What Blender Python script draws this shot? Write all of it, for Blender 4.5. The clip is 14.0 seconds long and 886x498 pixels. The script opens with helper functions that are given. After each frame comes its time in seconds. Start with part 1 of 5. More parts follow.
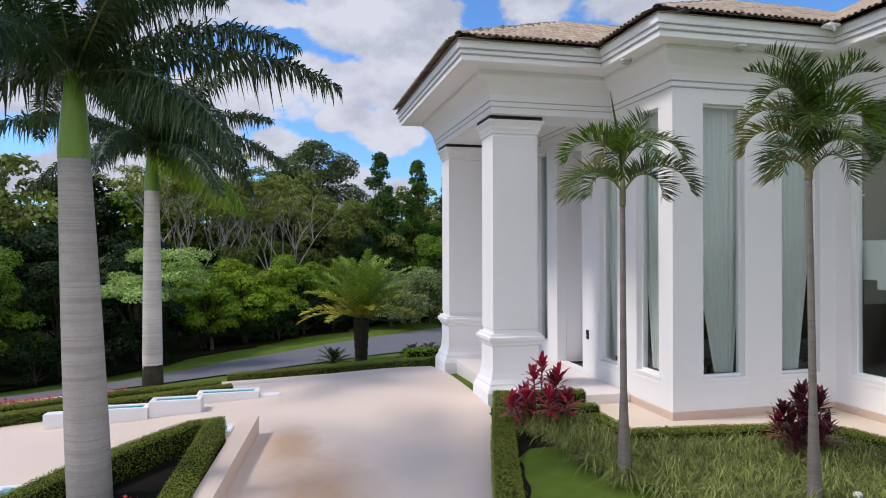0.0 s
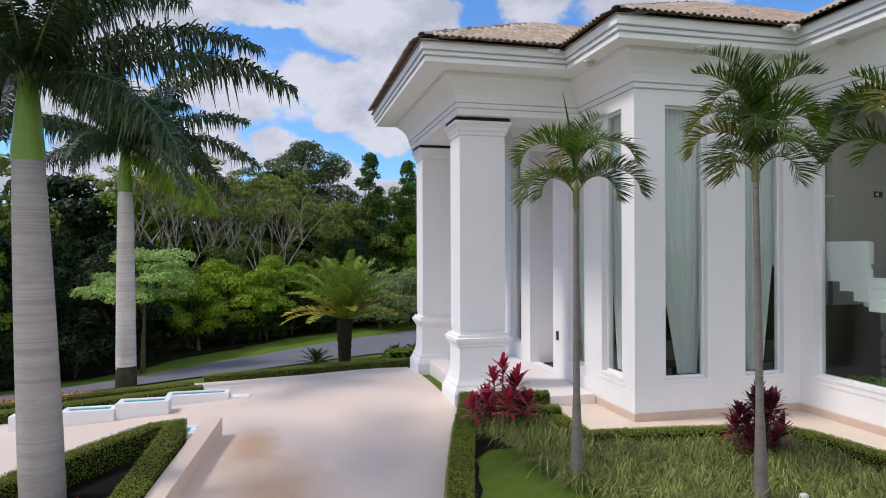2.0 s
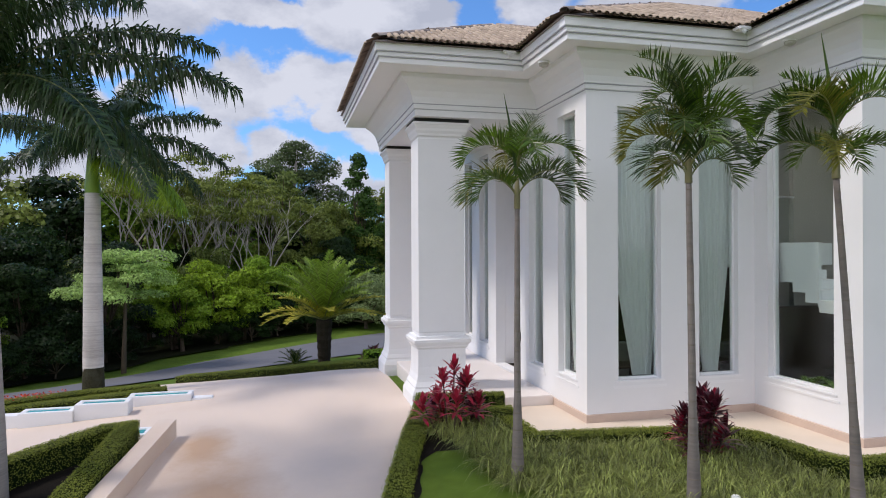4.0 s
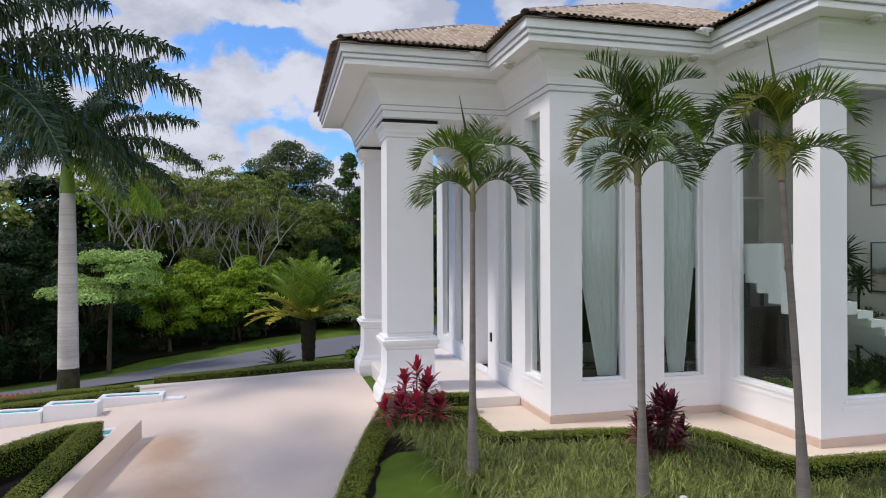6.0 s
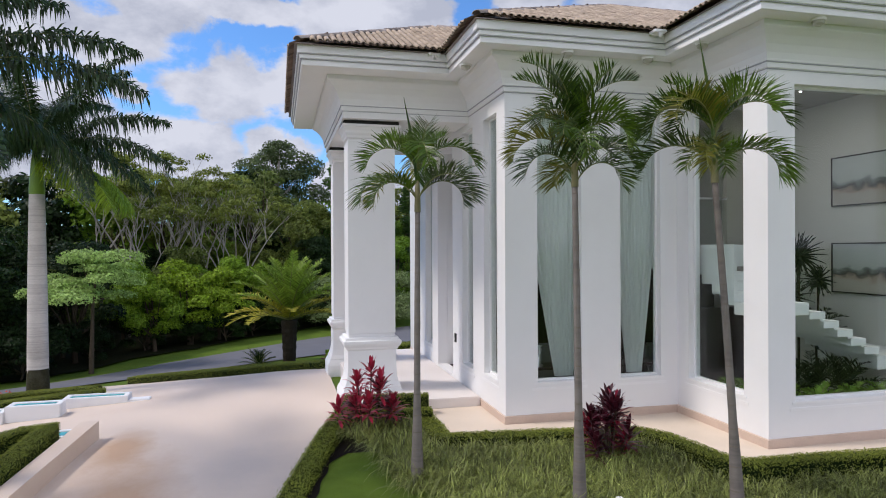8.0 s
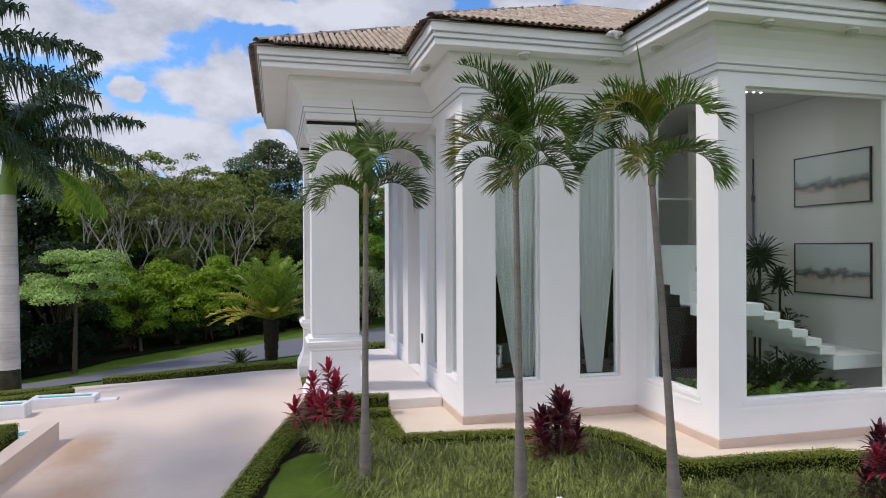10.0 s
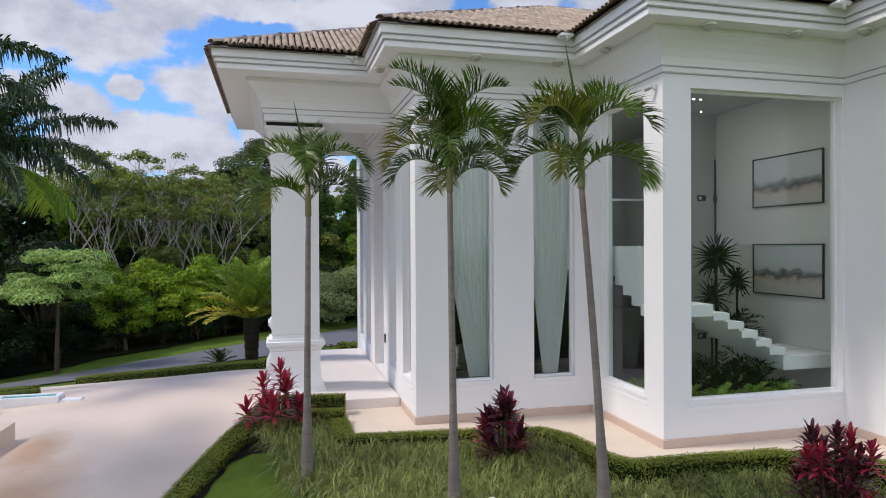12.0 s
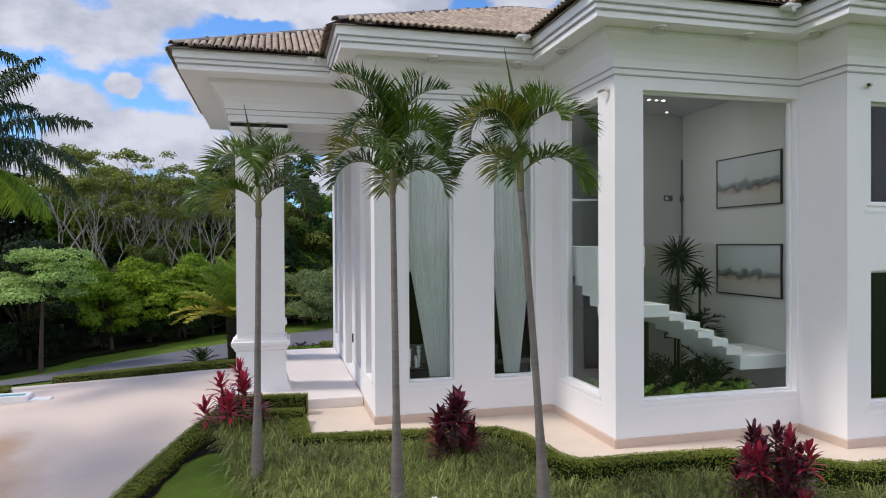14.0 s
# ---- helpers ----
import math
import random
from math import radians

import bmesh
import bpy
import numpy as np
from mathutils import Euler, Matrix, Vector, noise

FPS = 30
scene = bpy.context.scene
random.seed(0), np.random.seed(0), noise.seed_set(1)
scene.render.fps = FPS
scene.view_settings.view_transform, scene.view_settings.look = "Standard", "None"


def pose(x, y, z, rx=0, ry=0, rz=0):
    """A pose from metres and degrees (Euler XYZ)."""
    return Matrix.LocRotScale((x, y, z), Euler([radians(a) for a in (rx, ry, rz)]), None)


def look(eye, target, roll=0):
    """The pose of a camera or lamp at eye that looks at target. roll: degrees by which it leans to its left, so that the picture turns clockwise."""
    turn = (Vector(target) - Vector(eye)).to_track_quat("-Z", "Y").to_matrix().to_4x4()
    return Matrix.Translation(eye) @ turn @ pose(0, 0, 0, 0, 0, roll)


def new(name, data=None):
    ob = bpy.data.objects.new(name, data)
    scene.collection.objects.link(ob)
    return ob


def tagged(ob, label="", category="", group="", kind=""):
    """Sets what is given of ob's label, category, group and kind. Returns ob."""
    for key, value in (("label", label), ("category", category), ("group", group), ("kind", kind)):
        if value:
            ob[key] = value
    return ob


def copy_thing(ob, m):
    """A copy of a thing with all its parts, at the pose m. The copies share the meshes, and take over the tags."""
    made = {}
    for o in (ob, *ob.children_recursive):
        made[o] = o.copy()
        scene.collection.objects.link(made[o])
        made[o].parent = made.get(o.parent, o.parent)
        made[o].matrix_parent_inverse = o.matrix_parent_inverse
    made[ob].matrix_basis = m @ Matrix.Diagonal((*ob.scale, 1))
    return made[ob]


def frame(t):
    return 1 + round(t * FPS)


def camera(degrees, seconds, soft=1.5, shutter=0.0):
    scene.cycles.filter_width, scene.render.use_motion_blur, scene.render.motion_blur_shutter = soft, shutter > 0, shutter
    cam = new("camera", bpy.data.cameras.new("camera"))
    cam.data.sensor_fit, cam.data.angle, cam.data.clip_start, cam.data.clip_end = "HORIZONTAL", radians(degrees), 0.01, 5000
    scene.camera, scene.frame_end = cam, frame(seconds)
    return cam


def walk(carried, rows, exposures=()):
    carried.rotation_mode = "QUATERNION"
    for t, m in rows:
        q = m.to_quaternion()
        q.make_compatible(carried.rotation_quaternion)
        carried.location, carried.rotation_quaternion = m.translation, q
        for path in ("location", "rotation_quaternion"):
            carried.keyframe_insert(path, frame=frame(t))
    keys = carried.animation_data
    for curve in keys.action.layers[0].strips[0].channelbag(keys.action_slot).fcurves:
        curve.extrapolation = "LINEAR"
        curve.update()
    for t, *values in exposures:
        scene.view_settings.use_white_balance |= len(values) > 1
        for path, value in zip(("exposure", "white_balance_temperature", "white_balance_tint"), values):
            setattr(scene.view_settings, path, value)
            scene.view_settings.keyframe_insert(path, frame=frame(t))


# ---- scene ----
cam = camera(68.2, 14.0, 1.0)
# seconds, eye x, y, z, pitch, roll, yaw
ROWS = [
    (0, 0.469, 0.296, 2.717, 0.05, 0.15, -13.50),
    (0.5, 0.584, 0.270, 2.721, 0.06, 0.16, -13.54),
    (1, 0.698, 0.244, 2.725, 0.06, 0.17, -13.58),
    (1.5, 0.883, 0.201, 2.729, 0.07, 0.17, -13.63),
    (2, 1.027, 0.167, 2.734, 0.07, 0.18, -13.67),
    (2.5, 1.105, 0.148, 2.738, 0.07, 0.18, -13.71),
    (3, 1.316, 0.096, 2.743, 0.07, 0.19, -13.75),
    (5.5, 2.162, -0.125, 2.772, 0.04, 0.22, -13.94),
    (6, 2.261, -0.152, 2.778, 0.02, 0.22, -13.98),
    (6.5, 2.361, -0.180, 2.785, 0.01, 0.23, -14.02),
    (7, 2.568, -0.238, 2.792, -0.01, 0.23, -14.05),
    (7.5, 2.726, -0.284, 2.799, -0.03, 0.24, -14.09),
    (8, 2.922, -0.341, 2.806, -0.05, 0.25, -14.12),
    (8.5, 3.071, -0.386, 2.814, -0.07, 0.25, -14.15),
    (9, 3.234, -0.435, 2.821, -0.09, 0.26, -14.19),
    (11.5, 4.047, -0.693, 2.864, -0.25, 0.29, -14.35),
    (12, 4.244, -0.759, 2.874, -0.28, 0.29, -14.37),
    (12.5, 4.372, -0.802, 2.883, -0.32, 0.30, -14.40),
    (13, 4.520, -0.853, 2.893, -0.36, 0.30, -14.43),
    (13.5, 4.715, -0.920, 2.903, -0.41, 0.31, -14.46),
    (14, 4.851, -0.968, 2.913, -0.45, 0.31, -14.49),
]
walk(cam, [(t, pose(x, y, z, 90 + pitch, roll, yaw)) for t, x, y, z, pitch, roll, yaw in ROWS], [(0, 0.38, 6050, 15), (14, 0.38, 6050, 15)])

# ---- world, sun and exposure ----
SUN_DIR = Vector((-0.78, 0.13, 0.98)).normalized()
world = bpy.data.worlds.new("sky")
scene.world = world
world.use_nodes = True


def node(tree, kind, **values):
    n = tree.nodes.new(kind)
    for key, value in values.items():
        n.inputs[key.replace("_", " ")].default_value = value
    return n


CLOUDS = (
    (-0.482, 0.283, 0.173, 0.051), (-0.372, 0.317, 0.078, 0.035), (-0.268, 0.333, 0.108, 0.025), (-0.117, 0.325, 0.103, 0.070), (-0.036, 0.312, 0.066, 0.104),
    (0.125, 0.346, 0.083, 0.046), (0.283, 0.341, 0.134, 0.036), (-0.284, 0.234, 0.115, 0.066), (-0.184, 0.247, 0.113, 0.047), (-0.070, 0.259, 0.067, 0.057),
    (-0.361, 0.142, 0.087, 0.050), (-0.236, 0.146, 0.067, 0.038), (-0.158, 0.197, 0.043, 0.027), (-0.088, 0.177, 0.073, 0.033), (-0.420, 0.214, 0.026, 0.023),
    (-0.520, 0.191, 0.083, 0.040), (-0.424, 0.138, 0.116, 0.044), (-0.527, 0.103, 0.126, 0.034), (-0.156, 0.094, 0.059, 0.039), (-0.081, 0.082, 0.049, 0.035))


def sky_world():
    t = world.node_tree
    t.nodes.clear()
    link = t.links.new
    out, bg = node(t, "ShaderNodeOutputWorld"), node(t, "ShaderNodeBackground", Strength=0.15)
    sky = node(t, "ShaderNodeTexSky")
    sky.sky_type, sky.sun_disc = "NISHITA", False
    sky.sun_elevation = math.asin(SUN_DIR.z)
    sky.sun_rotation = math.atan2(SUN_DIR.x, SUN_DIR.y)
    sky.air_density, sky.dust_density, sky.ozone_density = 1.0, 0.6, 1.5
    co = node(t, "ShaderNodeTexCoord")
    # the sky turned to face the wood: x across, z up
    turn = node(t, "ShaderNodeMapping", Rotation=(0, 0, radians(14)))
    link(co.outputs["Generated"], turn.inputs["Vector"])
    warp = node(t, "ShaderNodeTexNoise", Scale=14.0, Detail=6.0, Roughness=0.6)
    link(turn.outputs[0], warp.inputs["Vector"])
    shift = node(t, "ShaderNodeVectorMath")
    shift.operation, shift.inputs[1].default_value, shift.inputs[2].default_value = "MULTIPLY_ADD", (0.075, 0.075, 0.05), (-0.0375, -0.0375, -0.025)
    link(warp.outputs["Color"], shift.inputs[0])
    bent = node(t, "ShaderNodeVectorMath")
    bent.operation = "ADD"
    link(turn.outputs[0], bent.inputs[0])
    link(shift.outputs[0], bent.inputs[1])

    def math_node(kind, a, b, c=0.0):
        n = node(t, "ShaderNodeMath")
        n.operation = kind
        for k, v in enumerate((a, b, c)):
            if isinstance(v, float):
                n.inputs[k].default_value = v
            else:
                link(v, n.inputs[k])
        return n.outputs[0]

    # heaped clouds: where each one stands (across, up) and how wide and tall it is
    heap = None
    for x, z, rx, rz in CLOUDS:
        mp = node(t, "ShaderNodeMapping", Location=(-x / rx, 0, -z / rz), Scale=(1 / rx, 0.0, 1 / rz))
        link(bent.outputs[0], mp.inputs["Vector"])
        far = node(t, "ShaderNodeVectorMath")
        far.operation = "LENGTH"
        link(mp.outputs[0], far.inputs[0])
        near = math_node("SUBTRACT", 1.0, far.outputs["Value"])
        heap = near if heap is None else math_node("SMOOTH_MAX", heap, near, 0.15)
    heap = math_node("MAXIMUM", heap, -0.25)
    flat = node(t, "ShaderNodeMapping", Location=(0.35, 1.4, 0.2), Scale=(1.0, 1.0, 1.7))
    link(turn.outputs[0], flat.inputs["Vector"])
    big = node(t, "ShaderNodeTexNoise", Scale=5.0, Detail=10.0, Roughness=0.6, Distortion=0.15)
    link(flat.outputs[0], big.inputs["Vector"])
    billow = math_node("MULTIPLY_ADD", big.outputs["Fac"], 2.0, -1.0)
    # overcast added out of view behind the garden, to fill the south walls
    sep = node(t, "ShaderNodeSeparateXYZ")
    link(turn.outputs[0], sep.inputs[0])
    back = node(t, "ShaderNodeMapRange")
    for key, value in (("From Min", 0.55), ("From Max", -0.2), ("To Min", 0.0), ("To Max", 0.75)):
        back.inputs[key].default_value = value
    link(sep.outputs["Y"], back.inputs["Value"])
    cover = math_node("ADD", math_node("ADD", heap, billow), back.outputs[0])
    ramp = node(t, "ShaderNodeMapRange")
    ramp.interpolation_type = "SMOOTHSTEP"
    ramp.inputs["From Min"].default_value, ramp.inputs["From Max"].default_value = 0.04, 0.32
    link(cover, ramp.inputs["Value"])
    shade = node(t, "ShaderNodeTexNoise", Scale=7.5, Detail=7.0, Roughness=0.6)
    link(flat.outputs[0], shade.inputs["Vector"])
    tone = node(t, "ShaderNodeValToRGB")
    tone.color_ramp.elements[0].position, tone.color_ramp.elements[1].position = 0.38, 0.58
    tone.color_ramp.elements[0].color, tone.color_ramp.elements[1].color = (2.45, 2.56, 2.85, 1), (3.6, 3.65, 3.8, 1)
    link(shade.outputs["Fac"], tone.inputs["Fac"])
    # that unseen cloud is brightened as well, as fill for the south walls
    lit = node(t, "ShaderNodeVectorMath")
    lit.operation = "SCALE"
    link(tone.outputs["Color"], lit.inputs[0])
    link(math_node("MULTIPLY_ADD", back.outputs[0], 0.8, 1.0), lit.inputs["Scale"])
    mix = node(t, "ShaderNodeMixRGB")
    link(ramp.outputs[0], mix.inputs["Fac"])
    gain = node(t, "ShaderNodeMixRGB", Fac=1.0, Color2=(0.47, 0.70, 0.92, 1))
    gain.blend_type = "MULTIPLY"
    link(sky.outputs[0], gain.inputs["Color1"])
    link(gain.outputs[0], mix.inputs["Color1"])
    link(lit.outputs[0], mix.inputs["Color2"])
    link(mix.outputs[0], bg.inputs["Color"])
    link(bg.outputs[0], out.inputs["Surface"])


sky_world()
sun = new("sun", bpy.data.lights.new("sun", "SUN"))
sun.data.energy, sun.data.angle, sun.data.color = 1.85, radians(9), (1.0, 0.90, 0.76)
sun.matrix_world = look(SUN_DIR * 50, (0, 0, 0))


# ---- materials ----
def mat(name, colour, rough=0.6, spec=0.4, var=0.25, scale=3.0, fine=40.0, bump=0.15, dirt=None, dirt_amount=0.5,
        metal=0.0, island=False, each=False, trans=0.0, stretch=(1, 1, 1), depth=0.01, alt=None, spread=0.38):
    """A procedural surface: a base colour varied at two scales, optional stains, fine relief."""
    m = bpy.data.materials.new(name)
    m.use_nodes = True
    t = m.node_tree
    link = t.links.new
    b = t.nodes["Principled BSDF"]
    b.inputs["Roughness"].default_value, b.inputs["Metallic"].default_value = rough, metal
    b.inputs["Specular IOR Level"].default_value = spec
    co, mp = node(t, "ShaderNodeTexCoord"), node(t, "ShaderNodeMapping", Scale=stretch)
    geo = node(t, "ShaderNodeNewGeometry")
    link(geo.outputs["Position"], mp.inputs["Vector"])
    n1 = node(t, "ShaderNodeTexNoise", Scale=scale, Detail=5.0, Roughness=0.6)
    n2 = node(t, "ShaderNodeTexNoise", Scale=fine, Detail=3.0, Roughness=0.6)
    link(mp.outputs[0], n1.inputs["Vector"])
    link(mp.outputs[0], n2.inputs["Vector"])
    add = node(t, "ShaderNodeMath")
    add.operation = "ADD"
    link(n1.outputs["Fac"], add.inputs[0])
    link(n2.outputs["Fac"], add.inputs[1])
    rng = node(t, "ShaderNodeMapRange")
    for key, value in (("From Min", 0.55), ("From Max", 1.45), ("To Min", 1 - var), ("To Max", 1 + var)):
        rng.inputs[key].default_value = value
    link(add.outputs[0], rng.inputs["Value"])
    last = rng.outputs[0]
    if island or each:
        src = geo.outputs["Random Per Island"] if island else node(t, "ShaderNodeObjectInfo").outputs["Random"]
        r2, mul = node(t, "ShaderNodeMapRange"), node(t, "ShaderNodeMath")
        r2.inputs["To Min"].default_value, r2.inputs["To Max"].default_value = 1 - spread, 1 + spread
        link(src, r2.inputs["Value"])
        mul.operation = "MULTIPLY"
        link(last, mul.inputs[0])
        link(r2.outputs[0], mul.inputs[1])
        last = mul.outputs[0]
    tint = node(t, "ShaderNodeVectorMath")
    tint.operation = "SCALE"
    tint.inputs[0].default_value = colour
    link(last, tint.inputs["Scale"])
    final = tint.outputs[0]
    if alt:
        info, other, blend = node(t, "ShaderNodeObjectInfo"), node(t, "ShaderNodeVectorMath"), node(t, "ShaderNodeMixRGB")
        other.operation = "MULTIPLY"
        other.inputs[1].default_value = alt
        link(final, other.inputs[0])
        link(info.outputs["Random"], blend.inputs["Fac"])
        link(final, blend.inputs["Color1"])
        link(other.outputs[0], blend.inputs["Color2"])
        final = blend.outputs[0]
    if dirt:
        n3 = node(t, "ShaderNodeTexNoise", Scale=scale * 0.35, Detail=6.0, Roughness=0.65)
        link(mp.outputs[0], n3.inputs["Vector"])
        r3, mx = node(t, "ShaderNodeMapRange"), node(t, "ShaderNodeMixRGB", Color2=(*dirt, 1))
        r3.inputs["From Min"].default_value, r3.inputs["From Max"].default_value, r3.inputs["To Max"].default_value = 0.5, 0.72, dirt_amount
        link(n3.outputs["Fac"], r3.inputs["Value"])
        link(r3.outputs[0], mx.inputs["Fac"])
        link(final, mx.inputs["Color1"])
        final = mx.outputs[0]
    link(final, b.inputs["Base Color"])
    if bump:
        bp = node(t, "ShaderNodeBump", Strength=bump, Distance=depth)
        link(add.outputs[0], bp.inputs["Height"])
        link(bp.outputs[0], b.inputs["Normal"])
    if trans:
        tr, mixs = node(t, "ShaderNodeBsdfTranslucent"), node(t, "ShaderNodeMixShader", Fac=trans)
        link(final, tr.inputs["Color"])
        link(b.outputs[0], mixs.inputs[1])
        link(tr.outputs[0], mixs.inputs[2])
        link(mixs.outputs[0], t.nodes["Material Output"].inputs["Surface"])
    return m


def glass_mat():
    m = bpy.data.materials.new("window_glass")
    m.use_nodes = True
    t = m.node_tree
    t.nodes.clear()
    out, mx = node(t, "ShaderNodeOutputMaterial"), node(t, "ShaderNodeMixShader")
    tr, gl, lw = node(t, "ShaderNodeBsdfTransparent", Color=(0.94, 0.97, 0.96, 1)), node(t, "ShaderNodeBsdfGlossy", Roughness=0.0), node(t, "ShaderNodeLayerWeight", Blend=0.5)
    power, schlick = node(t, "ShaderNodeMath"), node(t, "ShaderNodeMath")
    power.operation, power.inputs[1].default_value = "POWER", 4.5
    schlick.operation, schlick.inputs[1].default_value, schlick.inputs[2].default_value = "MULTIPLY_ADD", 0.95, 0.022
    t.links.new(lw.outputs["Facing"], power.inputs[0])
    t.links.new(power.outputs[0], schlick.inputs[0])
    t.links.new(schlick.outputs[0], mx.inputs[0])
    t.links.new(tr.outputs[0], mx.inputs[1])
    t.links.new(gl.outputs[0], mx.inputs[2])
    t.links.new(mx.outputs[0], out.inputs["Surface"])
    return m


def lamp_mat(name, colour, power):
    m = bpy.data.materials.new(name)
    m.use_nodes = True
    b = m.node_tree.nodes["Principled BSDF"]
    b.inputs["Emission Color"].default_value, b.inputs["Emission Strength"].default_value = (*colour, 1), power
    return m


WHITE = mat("white_stucco_paint", (0.80, 0.795, 0.80), 0.65, 0.3, 0.035, 1.2, 130, 0.12, dirt=(0.70, 0.69, 0.68), dirt_amount=0.25)
TRIM = mat("white_trim_paint", (0.82, 0.815, 0.82), 0.5, 0.4, 0.03, 2.0, 90, 0.05)
GROOVE = mat("grey_groove_strip", (0.40, 0.40, 0.43), 0.7, 0.3, 0.08)
SKIRT = mat("pink_stone_skirting", (0.58, 0.45, 0.37), 0.55, 0.4, 0.10, 4, 60, 0.1)
PAVE = mat("cream_stone_paving", (0.70, 0.59, 0.48), 0.55, 0.4, 0.08, 1.5, 60, 0.1, dirt=(0.55, 0.45, 0.36), dirt_amount=0.4)
DRIVE = mat("pale_pink_concrete", (0.68, 0.565, 0.475), 0.7, 0.3, 0.05, 0.5, 70, 0.1, dirt=(0.58, 0.42, 0.31), dirt_amount=0.6)
PORCHM = mat("pale_porch_stone", (0.76, 0.70, 0.665), 0.6, 0.35, 0.05, 1.0, 60, 0.08)
ASPHALT = mat("grey_asphalt", (0.145, 0.145, 0.16), 0.85, 0.2, 0.15, 1.0, 80, 0.2)


def stain_or_shadow(m, spots, colour, amount):
    """Broad worn stains and painted shadow patches at places on the ground, with ragged rims, mixed into a material's
    colour.
    """
    t = m.node_tree
    link = t.links.new
    b = t.nodes["Principled BSDF"]
    geo = node(t, "ShaderNodeNewGeometry")
    n = node(t, "ShaderNodeTexNoise", Scale=1.6, Detail=6.0, Roughness=0.65)
    link(geo.outputs["Position"], n.inputs["Vector"])
    for x, y, rx, ry in spots:
        mp = node(t, "ShaderNodeMapping", Location=(-x / rx, -y / ry, 0.0), Scale=(1 / rx, 1 / ry, 0.0))
        link(geo.outputs["Position"], mp.inputs["Vector"])
        ln = node(t, "ShaderNodeVectorMath")
        ln.operation = "LENGTH"
        link(mp.outputs[0], ln.inputs[0])
        add, r, mx = node(t, "ShaderNodeMath"), node(t, "ShaderNodeMapRange"), node(t, "ShaderNodeMixRGB", Color2=(*colour, 1))
        add.operation = "ADD"
        link(ln.outputs["Value"], add.inputs[0])
        link(n.outputs["Fac"], add.inputs[1])
        for key, value in (("From Min", 0.75), ("From Max", 1.6), ("To Min", amount), ("To Max", 0.0)):
            r.inputs[key].default_value = value
        link(add.outputs[0], r.inputs["Value"])
        old = b.inputs["Base Color"].links[0].from_socket
        link(r.outputs[0], mx.inputs["Fac"])
        link(old, mx.inputs["Color1"])
        link(mx.outputs[0], b.inputs["Base Color"])


stain_or_shadow(DRIVE, ((0.85, 8.7, 0.95, 2.1), (0.5, 10.9, 0.5, 1.0), (1.5, 7.4, 1.1, 0.8)), (0.50, 0.33, 0.21), 0.9)
# soft grey patch: a palm's shadow painted into the concrete's colour
stain_or_shadow(DRIVE, ((2.5, 9.6, 0.9, 0.8),), (0.46, 0.41, 0.38), 0.5)
TILE = mat("sandy_clay_tile", (0.44, 0.35, 0.27), 0.8, 0.2, 0.18, 3, 60, 0.3, each=True, dirt=(0.26, 0.20, 0.17), dirt_amount=0.4, spread=0.16)
TILE_J = mat("sandy_clay_tiles_joined", (0.44, 0.35, 0.27), 0.8, 0.2, 0.18, 3, 60, 0.3, island=True, dirt=(0.26, 0.20, 0.17), dirt_amount=0.4, spread=0.16)
# darker copy of the tile colour, standing for shade in the valleys
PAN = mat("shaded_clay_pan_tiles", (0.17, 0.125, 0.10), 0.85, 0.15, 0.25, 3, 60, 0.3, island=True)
RIDGE = mat("weathered_ridge_tile", (0.30, 0.26, 0.245), 0.85, 0.2, 0.3, 3, 50, 0.3, each=True, dirt=(0.12, 0.11, 0.11), dirt_amount=0.6)
DARK = mat("dark_shadow_gap", (0.03, 0.03, 0.03), 0.8, 0.2, 0.1)
GLASS = glass_mat()
GRASS = mat("mown_lawn", (0.10, 0.155, 0.02), 0.9, 0.1, 0.3, 2.5, 90, 0.6, dirt=(0.07, 0.13, 0.02), dirt_amount=0.6, depth=0.03)
# soil sunk near-black so its colour also holds the hedge's shade
SOIL = mat("dark_soil_and_shade", (0.012, 0.010, 0.008), 0.95, 0.1, 0.3, 5, 50, 0.5)
INNER = mat("interior_white_paint", (0.78, 0.79, 0.77), 0.6, 0.3, 0.02, 1.0, 60, 0.03)
FLOORM = mat("polished_pale_floor", (0.62, 0.60, 0.56), 0.15, 0.5, 0.05, 1.0, 30, 0.0)


# ---- builders ----
def mesh_object(name, bm, material, parent=None):
    me = bpy.data.meshes.new(name)
    bm.to_mesh(me)
    bm.free()
    me.materials.append(material)
    ob = new(name, me)
    ob.parent = parent
    return ob


def part(name, bm, material, parent, label=""):
    return tagged(mesh_object(name, bm, material, parent), label)


def thing(name, label, category, at=(0, 0, 0), group="", kind=""):
    ob = new(name)
    ob.location = at
    ob.empty_display_size = 0.2
    return tagged(ob, label, category, group, kind)


def box(bm, x0, y0, z0, x1, y1, z1, bevel=0.0):
    v = [bm.verts.new(p) for p in ((x0, y0, z0), (x1, y0, z0), (x1, y1, z0), (x0, y1, z0), (x0, y0, z1), (x1, y0, z1), (x1, y1, z1), (x0, y1, z1))]
    f = [bm.faces.new([v[k] for k in q]) for q in ((3, 2, 1, 0), (4, 5, 6, 7), (0, 1, 5, 4), (1, 2, 6, 5), (2, 3, 7, 6), (3, 0, 4, 7))]
    if bevel:
        edges = {e for q in f for e in q.edges}
        bmesh.ops.bevel(bm, geom=list(edges), offset=bevel, segments=2, affect="EDGES")
    return bm


def boxes(*rows, bevel=0.0):
    bm = bmesh.new()
    for r in rows:
        box(bm, *r, bevel=bevel)
    return bm


def smooth(ob):
    for p in ob.data.polygons:
        p.use_smooth = True
    return ob


